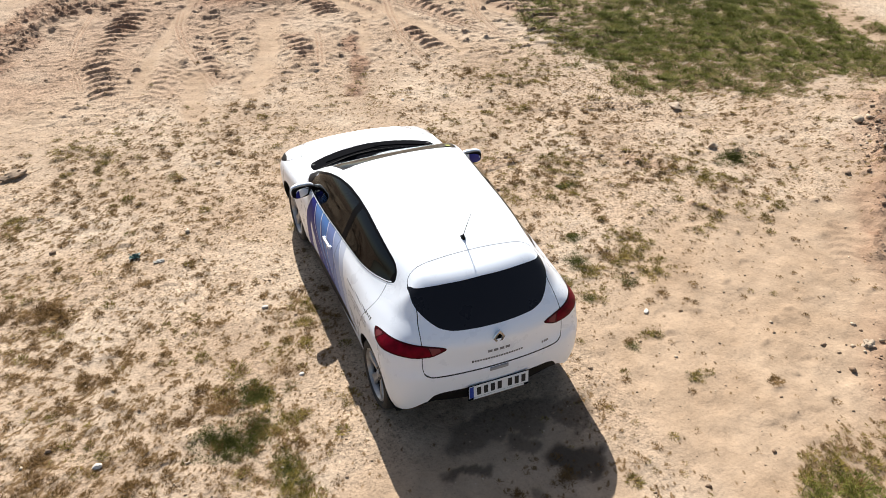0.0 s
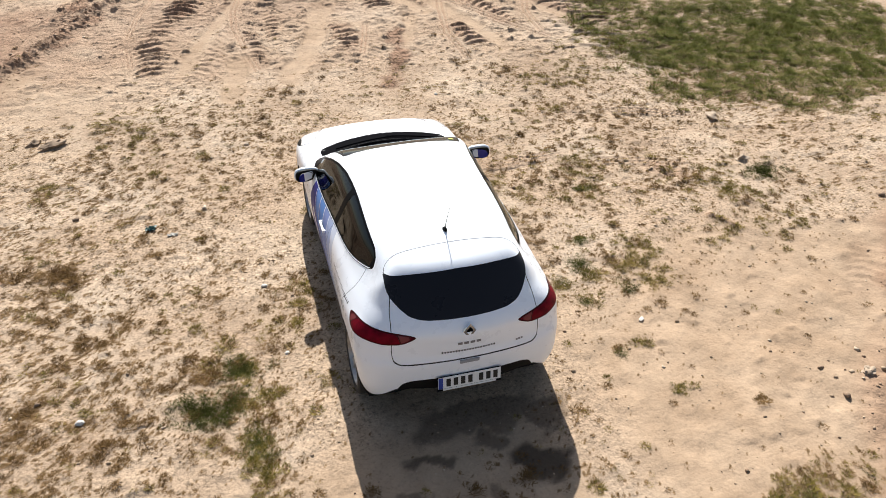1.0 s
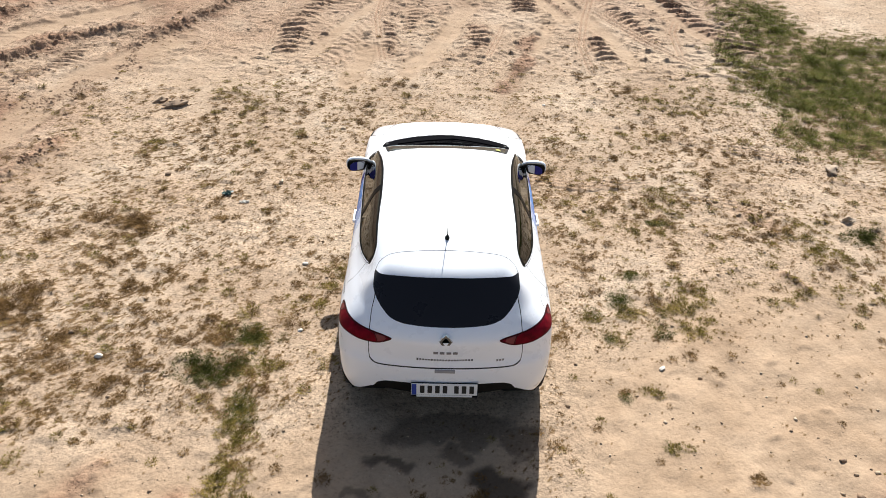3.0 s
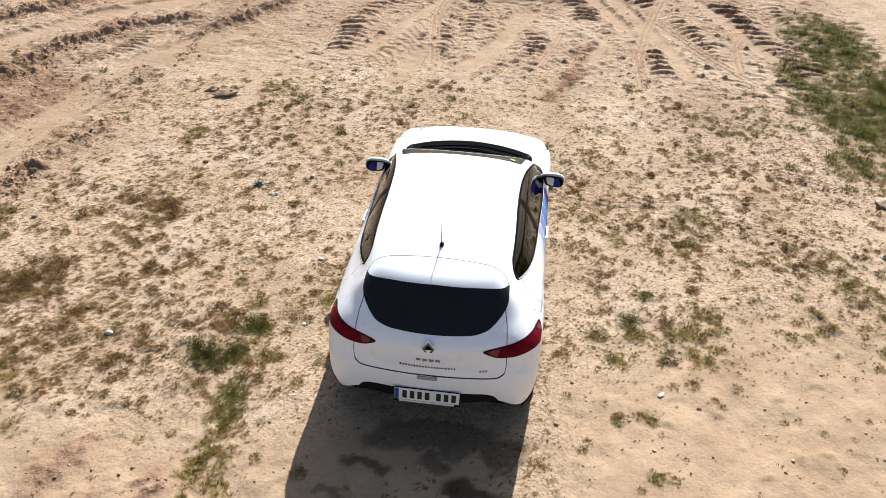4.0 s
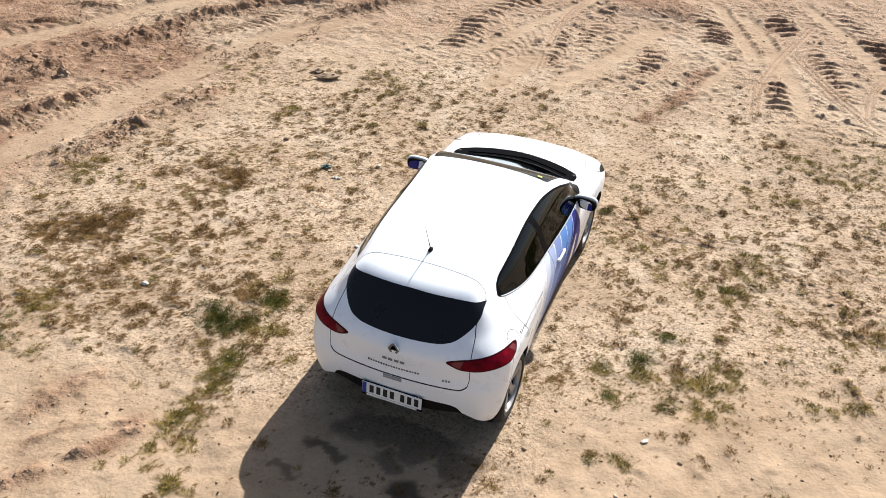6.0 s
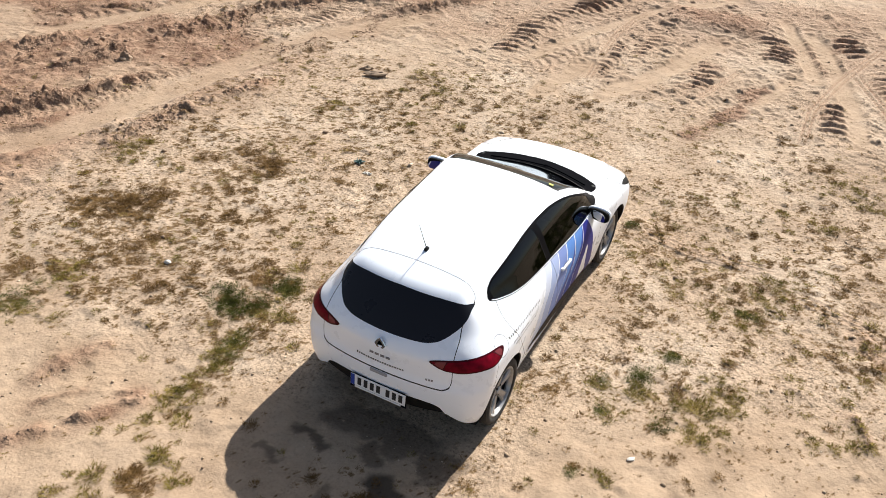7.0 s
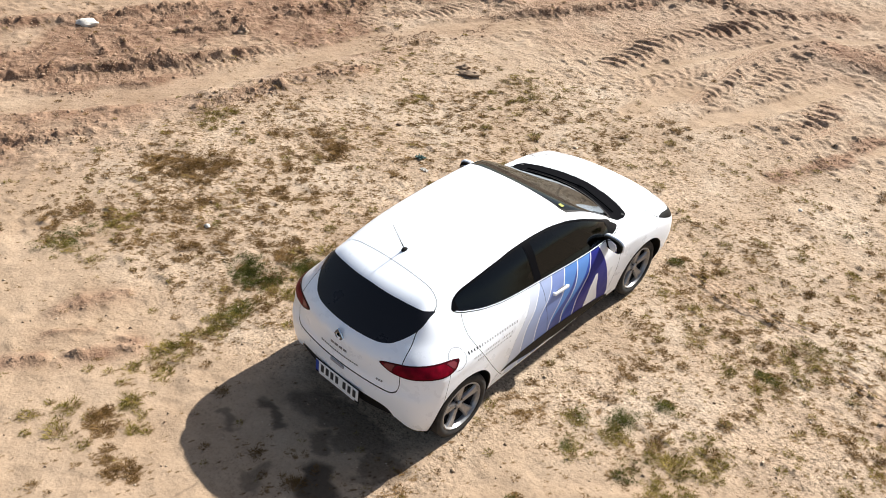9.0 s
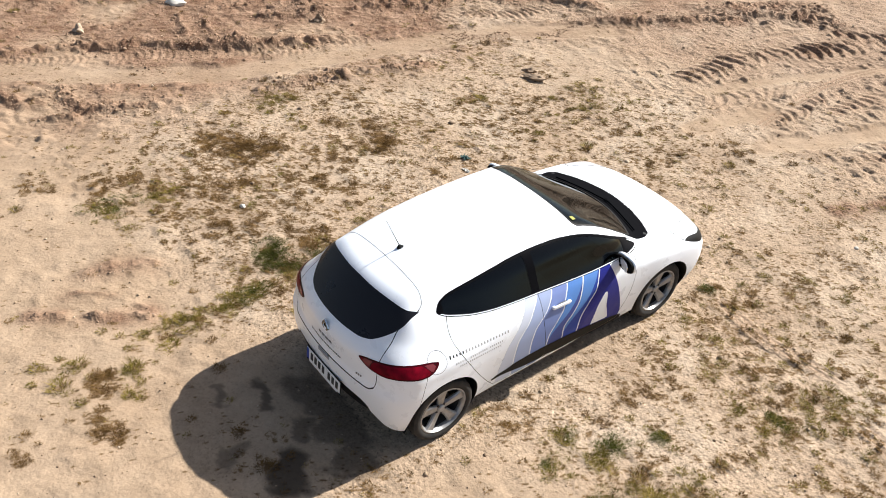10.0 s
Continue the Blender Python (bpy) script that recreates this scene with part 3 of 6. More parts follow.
PATCHES += (
    (2.38, -0.30, 0.30, 0.28, 0.7, "olive"), (2.18, -0.68, 0.38, 0.32, 0.95, "olive"), (1.75, -0.52, 0.42, 0.20, 0.75, "olive"), (1.62, -0.84, 0.26, 0.20, 0.7, "olive"),
    (1.78, -1.57, 0.12, 0.09, 0.8, "olive"), (1.55, -1.66, 0.08, 0.06, 0.8, "dry"), (2.43, -1.34, 0.09, 0.08, 0.8, "dry"), (1.85, -2.21, 0.10, 0.08, 0.8, "olive"),
    (2.68, -2.39, 0.08, 0.06, 0.8, "dry"), (2.44, -2.63, 0.08, 0.07, 0.8, "dry"), (2.3, -3.53, 0.42, 0.28, 0.8, "olive"), (2.5, -3.5, 0.5, 0.3, 0.6, "dry"), (1.45, 0.22, 0.15, 0.14, 0.7, "dry"),
)
PATCHES += (
    (2.15, -3.72, 0.35, 0.24, 0.9, "green"), (2.6, -3.4, 0.4, 0.25, 0.6, "olive"), (2.08, 0.8, 0.18, 0.15, 0.6, "olive"), (2.59, -0.22, 0.14, 0.13, 0.6, "olive"), (3.09, 0.82, 0.2, 0.2, 0.6, "dry"), (3.3, -0.46, 0.18, 0.16, 0.6, "olive"), (3.6, -0.14, 0.2, 0.2, 0.6, "olive"),
    (2.6, 2.04, 0.2, 0.2, 0.6, "dry"), (3.19, 2.76, 0.16, 0.18, 0.6, "dry"), (0.92, 1.85, 0.2, 0.45, 0.6, "dry"), (1.03, 1.35, 0.10, 0.12, 0.8, "olive"), (1.46, 1.57, 0.15, 0.2, 0.6, "olive"),
    (1.78, 1.24, 0.15, 0.2, 0.55, "olive"), (1.43, -0.56, 0.22, 0.24, 0.7, "olive"), (2.46, 0.43, 0.14, 0.18, 0.55, "dry"), (1.67, 0.6, 0.14, 0.15, 0.55, "dry"), (2.0, -0.28, 0.12, 0.13, 0.6, "dry"),
)
# the far side of the car: a broad brown field with darker islands
PATCHES += (
    (-3.37, 0.70, 0.30, 0.24, 0.9, "dry"), (-3.9, 0.95, 0.32, 0.26, 0.75, "dry"), (-3.6, 2.4, 0.3, 0.36, 0.5, "olive"), (-4.25, -0.76, 0.46, 0.30, 0.98, "dry"), (-3.9, -0.15, 0.26, 0.2, 0.6, "dry"),
    (-5.0, 0.10, 0.42, 0.34, 0.6, "olive"), (-5.17, -0.5, 0.2, 0.25, 0.5, "olive"), (-3.1, -0.48, 0.35, 0.25, 0.55, "dry"), (-3.49, -0.03, 0.25, 0.22, 0.45, "dry"), (-3.86, -1.45, 0.36, 0.30, 0.8, "dry"),
    (-3.75, -1.95, 0.32, 0.22, 0.7, "olive"), (-3.35, -1.33, 0.34, 0.25, 0.7, "dry"), (-2.8, -0.85, 0.24, 0.18, 0.55, "dry"), (-2.77, -1.96, 0.2, 0.13, 0.7, "dry"), (-2.63, -1.16, 0.24, 0.19, 0.6, "dry"),
)
PATCHES += (
    (-3.75, -1.55, 0.85, 0.65, 0.50, "dry"), (-4.15, -2.25, 0.60, 0.40, 0.80, "dry"), (-4.60, -1.05, 0.26, 0.24, 0.95, "dry"), (-4.32, -0.76, 0.28, 0.26, 1.0, "dry"), (-4.08, -0.45, 0.26, 0.24, 1.0, "dry"), (-3.86, -0.16, 0.22, 0.2, 0.85, "dry"), (-4.1, 0.65, 0.3, 0.26, 0.7, "dry"), (-3.85, 0.95, 0.3, 0.26, 0.75, "dry"), (-4.5, -1.6, 0.5, 0.4, 0.45, "dry"), (-2.6, -1.5, 0.5, 0.4, 0.4, "dry"),
)
PATCHES += (
    (-4.08, -2.34, 0.38, 0.34, 0.9, "dry"), (-3.47, -2.12, 0.25, 0.2, 0.7, "dry"), (-3.76, -2.62, 0.25, 0.18, 0.7, "olive"), (-4.84, -3.0, 0.3, 0.2, 0.6, "dry"), (-3.6, -1.3, 0.3, 0.25, 0.6, "dry"),
    (-2.75, 3.8, 0.6, 0.6, 0.6, "olive"), (-1.97, 3.11, 0.4, 0.4, 0.45, "dry"), (-3.0, 2.95, 0.46, 0.45, 0.45, "dry"), (-2.16, 3.6, 0.55, 0.45, 0.5, "dry"), (-2.88, 2.44, 0.25, 0.28, 0.5, "dry"), (-2.27, 2.69, 0.24, 0.26, 0.5, "dry"),
)
# the strip of weeds that runs back past the rear of the car
PATCHES += (
    (-1.17, -0.05, 0.26, 0.22, 0.7, "olive"), (-1.35, -0.55, 0.26, 0.24, 0.75, "olive"), (-1.75, -0.92, 0.22, 0.26, 0.9, "olive"), (-2.15, -0.95, 0.3, 0.25, 0.9, "dry"), (-1.6, -1.36, 0.16, 0.25, 0.7, "olive"),
    (-1.95, -1.75, 0.22, 0.28, 0.75, "olive"), (-1.72, -1.92, 0.18, 0.26, 0.9, "olive"), (-1.70, -2.22, 0.16, 0.22, 0.8, "olive"), (-1.63, -2.60, 0.24, 0.18, 0.95, "olive"), (-1.50, -2.84, 0.18, 0.2, 0.9, "olive"),
)
PATCHES += (
    (-1.72, -1.35, 0.30, 0.55, 0.6, "dry"), (-1.58, -2.3, 0.2, 0.5, 0.5, "dry"), (-1.85, -1.6, 0.2, 0.3, 0.8, "olive"), (-1.55, -3.10, 0.25, 0.2, 0.9, "olive"), (-1.5, -3.1, 0.25, 0.2, 0.6, "dry"), (-1.50, -3.7, 0.22, 0.14, 0.85, "olive"), (-1.78, -3.89, 0.2, 0.2, 0.7, "olive"), (-1.65, -4.12, 0.13, 0.12, 0.7, "olive"), (-0.77, -3.64, 0.08, 0.07, 0.9, "dry"),
    (-0.9, -4.2, 0.14, 0.11, 0.7, "dry"), (-3.43, -2.52, 0.2, 0.17, 0.6, "olive"), (0.1, -2.75, 0.5, 0.3, 0.25, "dry"),
)
PATCHES += (
    (-1.61, -3.75, 0.20, 0.15, 0.95, "olive"), (-1.28, -3.57, 0.20, 0.15, 0.95, "dry"), (-1.16, -3.33, 0.20, 0.15, 0.95, "olive"), (-0.97, -4.27, 0.20, 0.15, 0.95, "dry"), (-0.79, -3.62, 0.20, 0.15, 0.95, "dry"), (-1.34, -3.76, 0.20, 0.15, 0.95, "olive"),
)


def cover(x, y, kind):
    """Share of the ground that one kind of growth covers."""
    share = np.zeros(x.shape)
    wx, wy = 0.17 * fractal(x, y, 0.45, 3, 101), 0.17 * fractal(x, y, 0.45, 3, 107)
    for cx, cy, rx, ry, much, name in PATCHES:
        if name == kind:
            share = np.maximum(share, much * step(1.3, 0.6, np.hypot((x + wx - cx) / rx, (y + wy - cy) / ry)))
    return share


# ---- growth ----
def blades(tufts, rng, width):
    """Tufts of (x, y, radius, height, count) as fine leaning blades: vertices and faces."""
    count = tufts[:, 4].astype(int)
    at = np.repeat(np.arange(len(tufts)), count)
    n = len(at)
    x0, y0, rad, high = tufts[at, 0], tufts[at, 1], tufts[at, 2], tufts[at, 3]
    ang = rng.uniform(0, 2 * np.pi, n)
    out = np.sqrt(rng.uniform(0, 1, n))
    bx, by = x0 + np.cos(ang) * out * rad * 0.62, y0 + np.sin(ang) * out * rad * 0.62
    bz = terrain(bx, by)[0] - 0.004
    ang = ang + rng.normal(0, 1.1, n)
    reach = 0.008 + rad * rng.uniform(0.12, 0.60, n)
    h = high * rng.uniform(0.35, 1.1, n) * (1.15 - 0.5 * out)
    wide = width * rng.uniform(0.6, 1.4, n)
    side = np.stack([-np.sin(ang) * wide, np.cos(ang) * wide, np.zeros(n)], -1)
    root = np.stack([bx, by, bz], -1)
    tip = np.stack([bx + np.cos(ang) * reach, by + np.sin(ang) * reach, bz + h], -1)
    verts = np.stack([root - side, root + side, tip], 1).reshape(-1, 3)
    return verts, np.arange(3 * n).reshape(-1, 3)


def mesh_from_arrays(name, verts, tris, mat):
    me = bpy.data.meshes.new(name)
    me.vertices.add(len(verts))
    me.vertices.foreach_set("co", verts.astype(np.float32).ravel())
    me.loops.add(tris.size)
    me.loops.foreach_set("vertex_index", tris.ravel().astype(np.int32))
    me.polygons.add(len(tris))
    me.polygons.foreach_set("loop_start", np.arange(0, tris.size, 3, dtype=np.int32))
    me.update(calc_edges=True)
    me.materials.append(mat)
    return me


def under_car(x, y):
    return (np.abs(x) < 0.80) & (y > -1.9) & (y < 1.95)


def sow(kind, per_m2, spread, high, number, seed, scatter=0.0):
    """Tufts of one kind of growth: where its patches lie, and loosely between."""
    rng = np.random.default_rng(seed)
    area = (-10.5, 9.8, -4.9, 11.0)
    n = int(per_m2 * (area[1] - area[0]) * (area[3] - area[2]))
    x, y = rng.uniform(area[0], area[1], n), rng.uniform(area[2], area[3], n)
    gaps = step(-0.22, 0.12, fractal(x, y, 0.4, 3, seed + 3))
    chance = cover(x, y, kind) * (1 - 0.85 * np.exp(-(along(PATHS[-1][0], x, y)[0] / 0.3) ** 2)) * (0.62 + 0.38 * gaps if kind == "green" else 0.2 + 0.8 * gaps)
    if scatter:
        field = step(-6.0, -4.6, x) * step(6.0, 4.0, y + 0.2 * np.abs(x - 1)) * step(7.0, 5.0, x)
        field = field * (1 - 0.95 * step(-0.9, -1.7, y - 0.15 * x) * step(0.6, 1.2, x)) * (1 - 0.95 * step(-1.9, -2.6, y - 0.25 * (x + 3)) * step(0.9, 0.3, x))
        field = np.maximum(field, 0.12 * step(7.6, 5.6, y))
        clump = (0.16 + 0.84 * step(-0.02, 0.24, fractal(x, y, 0.10, 2, seed + 5))) * (0.25 + 0.95 * step(-0.22, 0.25, fractal(x, y, 1.1, 2, seed + 9)))
        chance = np.maximum(chance, scatter * field * clump * (1 - 0.7 * bare(x, y)))
    keep = (rng.uniform(0, 1, n) < chance) & ~under_car(x, y)
    x, y, chance = x[keep], y[keep], chance[keep]
    size = np.exp(rng.normal(-0.12, 0.42, len(x))) * (0.80 + 0.36 * np.clip(cover(x, y, kind), 0, 1))
    return np.stack([x, y, spread * size, high * size, np.clip(number * size ** 1.5 * (0.6 + 0.7 * rng.uniform(0, 1, len(x))), 5, 120)], -1)


def grow(name, tufts, mat, label, width, seed):
    verts, tris = blades(tufts, np.random.default_rng(seed), width)
    tagged(new(name, mesh_from_arrays(name, verts, tris, mat)), label, "grass", kind="stuff")


GREEN = sow("green", 430, 0.070, 0.032, 32, 5)
OLIVE = sow("olive", 460, 0.042, 0.019, 36, 6, scatter=0.34)
DRY = np.concatenate([sow("dry", 640, 0.037, 0.015, 36, 7, scatter=0.85), sow("stubble", 420, 0.019, 0.011, 13, 8, scatter=0.75)])


AXIS_X = np.concatenate([-14.5 - np.geomspace(400, 0.08, 28), np.arange(-14.5, -10.8, 0.12), np.arange(-10.8, -9.0, 0.04), np.arange(-9.0, -4.4, 0.024), np.arange(-4.4, -3.0, 0.03), np.arange(-3.0, 5.0, 0.021), np.arange(5.0, 5.2, 0.04), np.arange(5.2, 9.9, 0.05), np.arange(9.9, 13.5, 0.12), 13.5 + np.geomspace(0.08, 400, 28)])
AXIS_Y = np.concatenate([-11.0 - np.geomspace(400, 0.08, 28), np.arange(-11.0, -5.0, 0.14), np.arange(-5.0, -3.0, 0.036), np.arange(-3.0, 4.6, 0.027), np.arange(4.6, 9.6, 0.020), np.arange(9.6, 11.3, 0.04), np.arange(11.3, 14.5, 0.075), 14.5 + np.geomspace(0.08, 400, 28)])


def litter_map(shape):
    """Dead leaves and humus that gather under the tufts."""
    out = np.zeros(shape)
    for tufts, strength in ((GREEN, 0.85), (OLIVE, 0.80), (DRY, 0.95)):
        col, row = np.searchsorted(AXIS_X, tufts[:, 0]), np.searchsorted(AXIS_Y, tufts[:, 1])
        for di in range(-3, 4):
            for dj in range(-3, 4):
                fall = strength * np.exp(-(di * di + dj * dj) * 0.03 ** 2 / (0.62 * tufts[:, 2]) ** 2)
                np.maximum.at(out, (np.clip(row + di, 0, shape[0] - 1), np.clip(col + dj, 0, shape[1] - 1)), fall)
    return out


# Stain and painted shadow behind the car: x, y, half sizes, strength
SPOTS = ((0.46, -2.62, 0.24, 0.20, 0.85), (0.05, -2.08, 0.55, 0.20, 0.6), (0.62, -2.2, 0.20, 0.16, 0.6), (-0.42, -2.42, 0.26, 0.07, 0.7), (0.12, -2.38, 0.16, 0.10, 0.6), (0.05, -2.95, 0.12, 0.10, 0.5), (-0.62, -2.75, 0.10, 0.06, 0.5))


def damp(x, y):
    """Ragged dark spots behind the car: a stain, and its shadow painted darker."""
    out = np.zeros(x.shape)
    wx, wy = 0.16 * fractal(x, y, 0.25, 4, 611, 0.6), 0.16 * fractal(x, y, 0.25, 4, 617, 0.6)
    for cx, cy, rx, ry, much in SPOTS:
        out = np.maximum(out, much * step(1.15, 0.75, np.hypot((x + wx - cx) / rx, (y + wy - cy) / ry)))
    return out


def build_ground():
    gx, gy = np.meshgrid(AXIS_X, AXIS_Y)
    z, churn = terrain(gx, gy)
    turf = litter_map(gx.shape)
    rows, cols = gx.shape
    me = bpy.data.meshes.new("ground")
    i = np.arange(rows * cols).reshape(rows, cols)
    quads = np.stack([i[:-1, :-1], i[:-1, 1:], i[1:, 1:], i[1:, :-1]], -1).reshape(-1, 4)
    me.vertices.add(rows * cols)
    me.vertices.foreach_set("co", np.stack([gx, gy, z], -1).astype(np.float32).ravel())
    me.loops.add(quads.size)
    me.loops.foreach_set("vertex_index", quads.ravel().astype(np.int32))
    me.polygons.add(len(quads))
    me.polygons.foreach_set("loop_start", np.arange(0, quads.size, 4, dtype=np.int32))
    me.update(calc_edges=True)
    me.polygons.foreach_set("use_smooth", np.ones(len(quads), bool))
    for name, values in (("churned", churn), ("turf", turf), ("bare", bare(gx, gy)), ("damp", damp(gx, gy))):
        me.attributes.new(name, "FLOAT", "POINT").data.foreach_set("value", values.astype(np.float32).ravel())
    me.materials.append(SOIL)
    tagged(new("ground", me), "dry sandy soil with ruts and tractor tracks", "ground", kind="structure")


build_ground()


grow("green_grass", GREEN, GRASS_GREEN, "dense short green grass on sandy soil", 0.0030, 15)
grow("olive_grass", OLIVE, GRASS_OLIVE, "yellowish olive tufts of short grass on sandy soil", 0.0030, 16)
grow("dry_grass", DRY, GRASS_DRY, "brown dried tufts of short grass scattered over soil", 0.0030, 17)


def weed_clump(x, y, size, high, number, mat, label, seed):
    rng = np.random.default_rng(seed)
    n = max(12, int(number / 5))
    ang, out = rng.uniform(0, 2 * np.pi, n * 3), rng.uniform(0, 1, n * 3) ** 0.65 * size * 1.4
    tx, ty = x + np.cos(ang) * out * (1 + 0.3 * math.sin(seed * 1.7)), y + np.sin(ang) * out * (1 - 0.3 * math.sin(seed * 1.7))
    keep = rng.uniform(0, 1, n * 3) < (0.22 + 0.78 * step(-0.15, 0.2, fractal(tx, ty, 0.20, 3, seed))) * step(1.45 * size, 0.4 * size, out)
    tx, ty, out = tx[keep][:n], ty[keep][:n], out[keep][:n]
    tufts = np.stack([tx, ty, rng.uniform(0.030, 0.065, len(tx)), 0.38 * high * rng.uniform(0.5, 1.1, len(tx)) * (1.1 - 0.6 * out / size / 1.4), np.full(len(tx), 42)], -1)
    verts, tris = blades(tufts, rng, 0.0023)
    tagged(new("weed_clump", mesh_from_arrays("weed_clump", verts, tris, mat)), label, "weeds", "weed clumps on the soil")


WEEDS = (
    (-2.02, -1.42, 0.27, 0.10, 1500, 1), (-1.74, -1.02, 0.20, 0.08, 700, 1), (-1.70, -1.90, 0.17, 0.07, 420, 1), (-1.45, -0.80, 0.15, 0.06, 260, 2), (4.64, 0.74, 0.25, 0.10, 700, 1),
    (1.72, -0.38, 0.13, 0.07, 300, 1), (2.05, -0.86, 0.14, 0.07, 340, 1), (1.90, 0.03, 0.10, 0.06, 200, 1), (2.33, 1.00, 0.12, 0.06, 220, 1), (-4.22, -0.66, 0.36, 0.07, 1100, 2),
    (-3.85, -2.48, 0.30, 0.06, 700, 1), (1.86, -2.22, 0.08, 0.05, 130, 1), (1.06, -0.95, 0.06, 0.05, 90, 2), (-3.37, 0.74, 0.24, 0.06, 600, 2),
    (1.57, -1.66, 0.07, 0.05, 110, 1), (1.53, -0.93, 0.08, 0.05, 120, 1), (1.44, -0.59, 0.07, 0.05, 90, 1), (0.88, 1.90, 0.10, 0.07, 150, 1),
)
for n, (wx, wy, size, high, number, lush) in enumerate(WEEDS):
    weed_clump(wx, wy, size, high, number, GRASS_DARK if lush == 1 else GRASS_DRY, "dark green weed clump growing in dry soil" if lush == 1 else "brown dried weed clump on sandy soil", 300 + n)


# ---- stones, clods and litter ----
def lump_mesh(name, size, seed, mat, rough, detail=3):
    bm = bmesh.new()
    bmesh.ops.create_icosphere(bm, subdivisions=detail, radius=1)
    for v in bm.verts:
        p = v.co + Vector((seed * 3.1, seed * 1.7, 0))
        v.co *= 1 + rough * noise.noise(p * 1.1) + 0.5 * rough * noise.noise(p * 2.7) + 0.25 * rough * noise.noise(p * 6.1)
        v.co = Vector((v.co.x * size[0], v.co.y * size[1], max(v.co.z, -0.45) * size[2]))
    me = bpy.data.meshes.new(name)
    bm.to_mesh(me)
    bm.free()
    me.materials.append(mat)
    me.polygons.foreach_set("use_smooth", np.ones(len(me.polygons), bool))
    me.set_sharp_from_angle(angle=radians(38))
    return me


def stone(name, x, y, size, turn, mat, label, seed, sink=0.3):
    z = float(terrain(np.array([x]), np.array([y]))[0][0])
    ob = new(name, lump_mesh(name, size, seed, mat, rough=0.35 if mat is STONE_PALE else 0.80))
    ob.matrix_world = pose(x, y, z + size[2] * (0.45 - sink * 0.5), 0, 0, turn)
    return tagged(ob, label, "stone" if "clod" not in name else "clod", "stones on the soil")


STONES = (
    (-8.95, 0.42, 0.18, 0.13, 0.055, 20, 0), (-3.06, -1.31, 0.036, 0.028, 0.02, 10, 0), (4.76, 2.20, 0.10, 0.065, 0.040, 70, 2), (4.54, 1.08, 0.085, 0.06, 0.040, 20, 2), (-8.68, -1.25, 0.10, 0.08, 0.08, 0, 2),
    (3.55, -2.51, 0.060, 0.045, 0.035, 30, 2), (-3.64, 3.56, 0.14, 0.07, 0.05, 25, 1), (-3.86, 3.70, 0.09, 0.05, 0.04, 60, 1), (1.37, 3.82, 0.025, 0.02, 0.016, 0, 0),
    (1.96, -1.31, 0.035, 0.02, 0.015, 40, 0), (-1.33, -0.90, 0.026, 0.018, 0.010, 30, 0), (-1.42, 0.12, 0.03, 0.02, 0.015, 0, 0), (-7.0, 2.0, 0.10, 0.07, 0.07, 0, 1),
)
for n, (sx, sy, a, b, c, turn, brown) in enumerate(STONES):
    stone("soil_clod" if brown == 1 and n in (6, 7) else "stone", sx, sy, (a, b, c), turn, (STONE_PALE, STONE_BROWN, STONE_TAN)[brown],
          ("pale whitish stone lying on dry soil", "rough brown lump lying on dry soil", "flat tan stone lying on dry soil")[brown], n + 1)


def scree(name, places, size, mat, label, seed, category):
    """Many small angular lumps in one sheet."""
    rng = np.random.default_rng(seed)
    x, y = places
    z = terrain(x, y)[0]
    n = len(x)
    dirs = np.array([(1, 0, 0), (-1, 0, 0), (0, 1, 0), (0, -1, 0), (0, 0, 1), (0, 0, -0.6), (0.6, 0.6, 0.5), (-0.6, -0.6, 0.5)], float)
    tri = np.array([(0, 6, 4), (6, 2, 4), (2, 1, 4), (1, 7, 4), (7, 3, 4), (3, 0, 4), (0, 2, 6), (1, 3, 7), (2, 0, 5), (1, 2, 5), (3, 1, 5), (0, 3, 5)])
    s = size * np.exp(rng.normal(0, 0.5, n))
    verts = dirs[None] * rng.uniform(0.6, 1.3, (n, 8, 3)) * s[:, None, None] * np.array((1, 1, 0.7))
    a = rng.uniform(0, 2 * np.pi, n)[:, None]
    vx, vy = verts[..., 0] * np.cos(a) - verts[..., 1] * np.sin(a), verts[..., 0] * np.sin(a) + verts[..., 1] * np.cos(a)
    verts = np.stack([vx + x[:, None], vy + y[:, None], verts[..., 2] + (z + 0.15 * s)[:, None]], -1).reshape(-1, 3)
    tris = (tri[None] + 8 * np.arange(n)[:, None, None]).reshape(-1, 3)
    tagged(new(name, mesh_from_arrays(name, verts, tris, mat)), label, category, kind="stuff")


rng = np.random.default_rng(41)
px, py = rng.uniform(-9.5, 8.5, 9500), rng.uniform(-4.8, 10.5, 9500)
scree("pebbles", (px, py), 0.0065, STONE_MIX, "small pebbles strewn over dry soil", 42, "pebbles")


def churned_places(count, low, seed):
    r = np.random.default_rng(seed)
    x, y = r.uniform(-10.4, 7.5, count), r.uniform(-4.6, 10.8, count)
    keep = terrain(x, y)[1] > low
    return x[keep], y[keep]


scree("soil_clods", churned_places(36000, 0.55, 43), 0.0085, CLOD, "crumbled reddish clods along ruts and berms", 44, "clods")


def ridge_places(lines, count, spread, seed):
    """Places strewn along lines, thick near them and thin further out."""
    r = np.random.default_rng(seed)
    xs, ys = [], []
    for pts in lines:
        for (ax, ay), (bx, by) in zip(pts, pts[1:]):
            n = int(count * math.hypot(bx - ax, by - ay))
            u = r.uniform(0, 1, n)
            xs.append(ax + (bx - ax) * u + r.normal(0, spread, n))
            ys.append(ay + (by - ay) * u + r.normal(0, spread, n))
    x, y = np.concatenate(xs), np.concatenate(ys)
    keep = fractal(x, y, 0.5, 3, seed + 1) > -0.08
    return x[keep], y[keep]


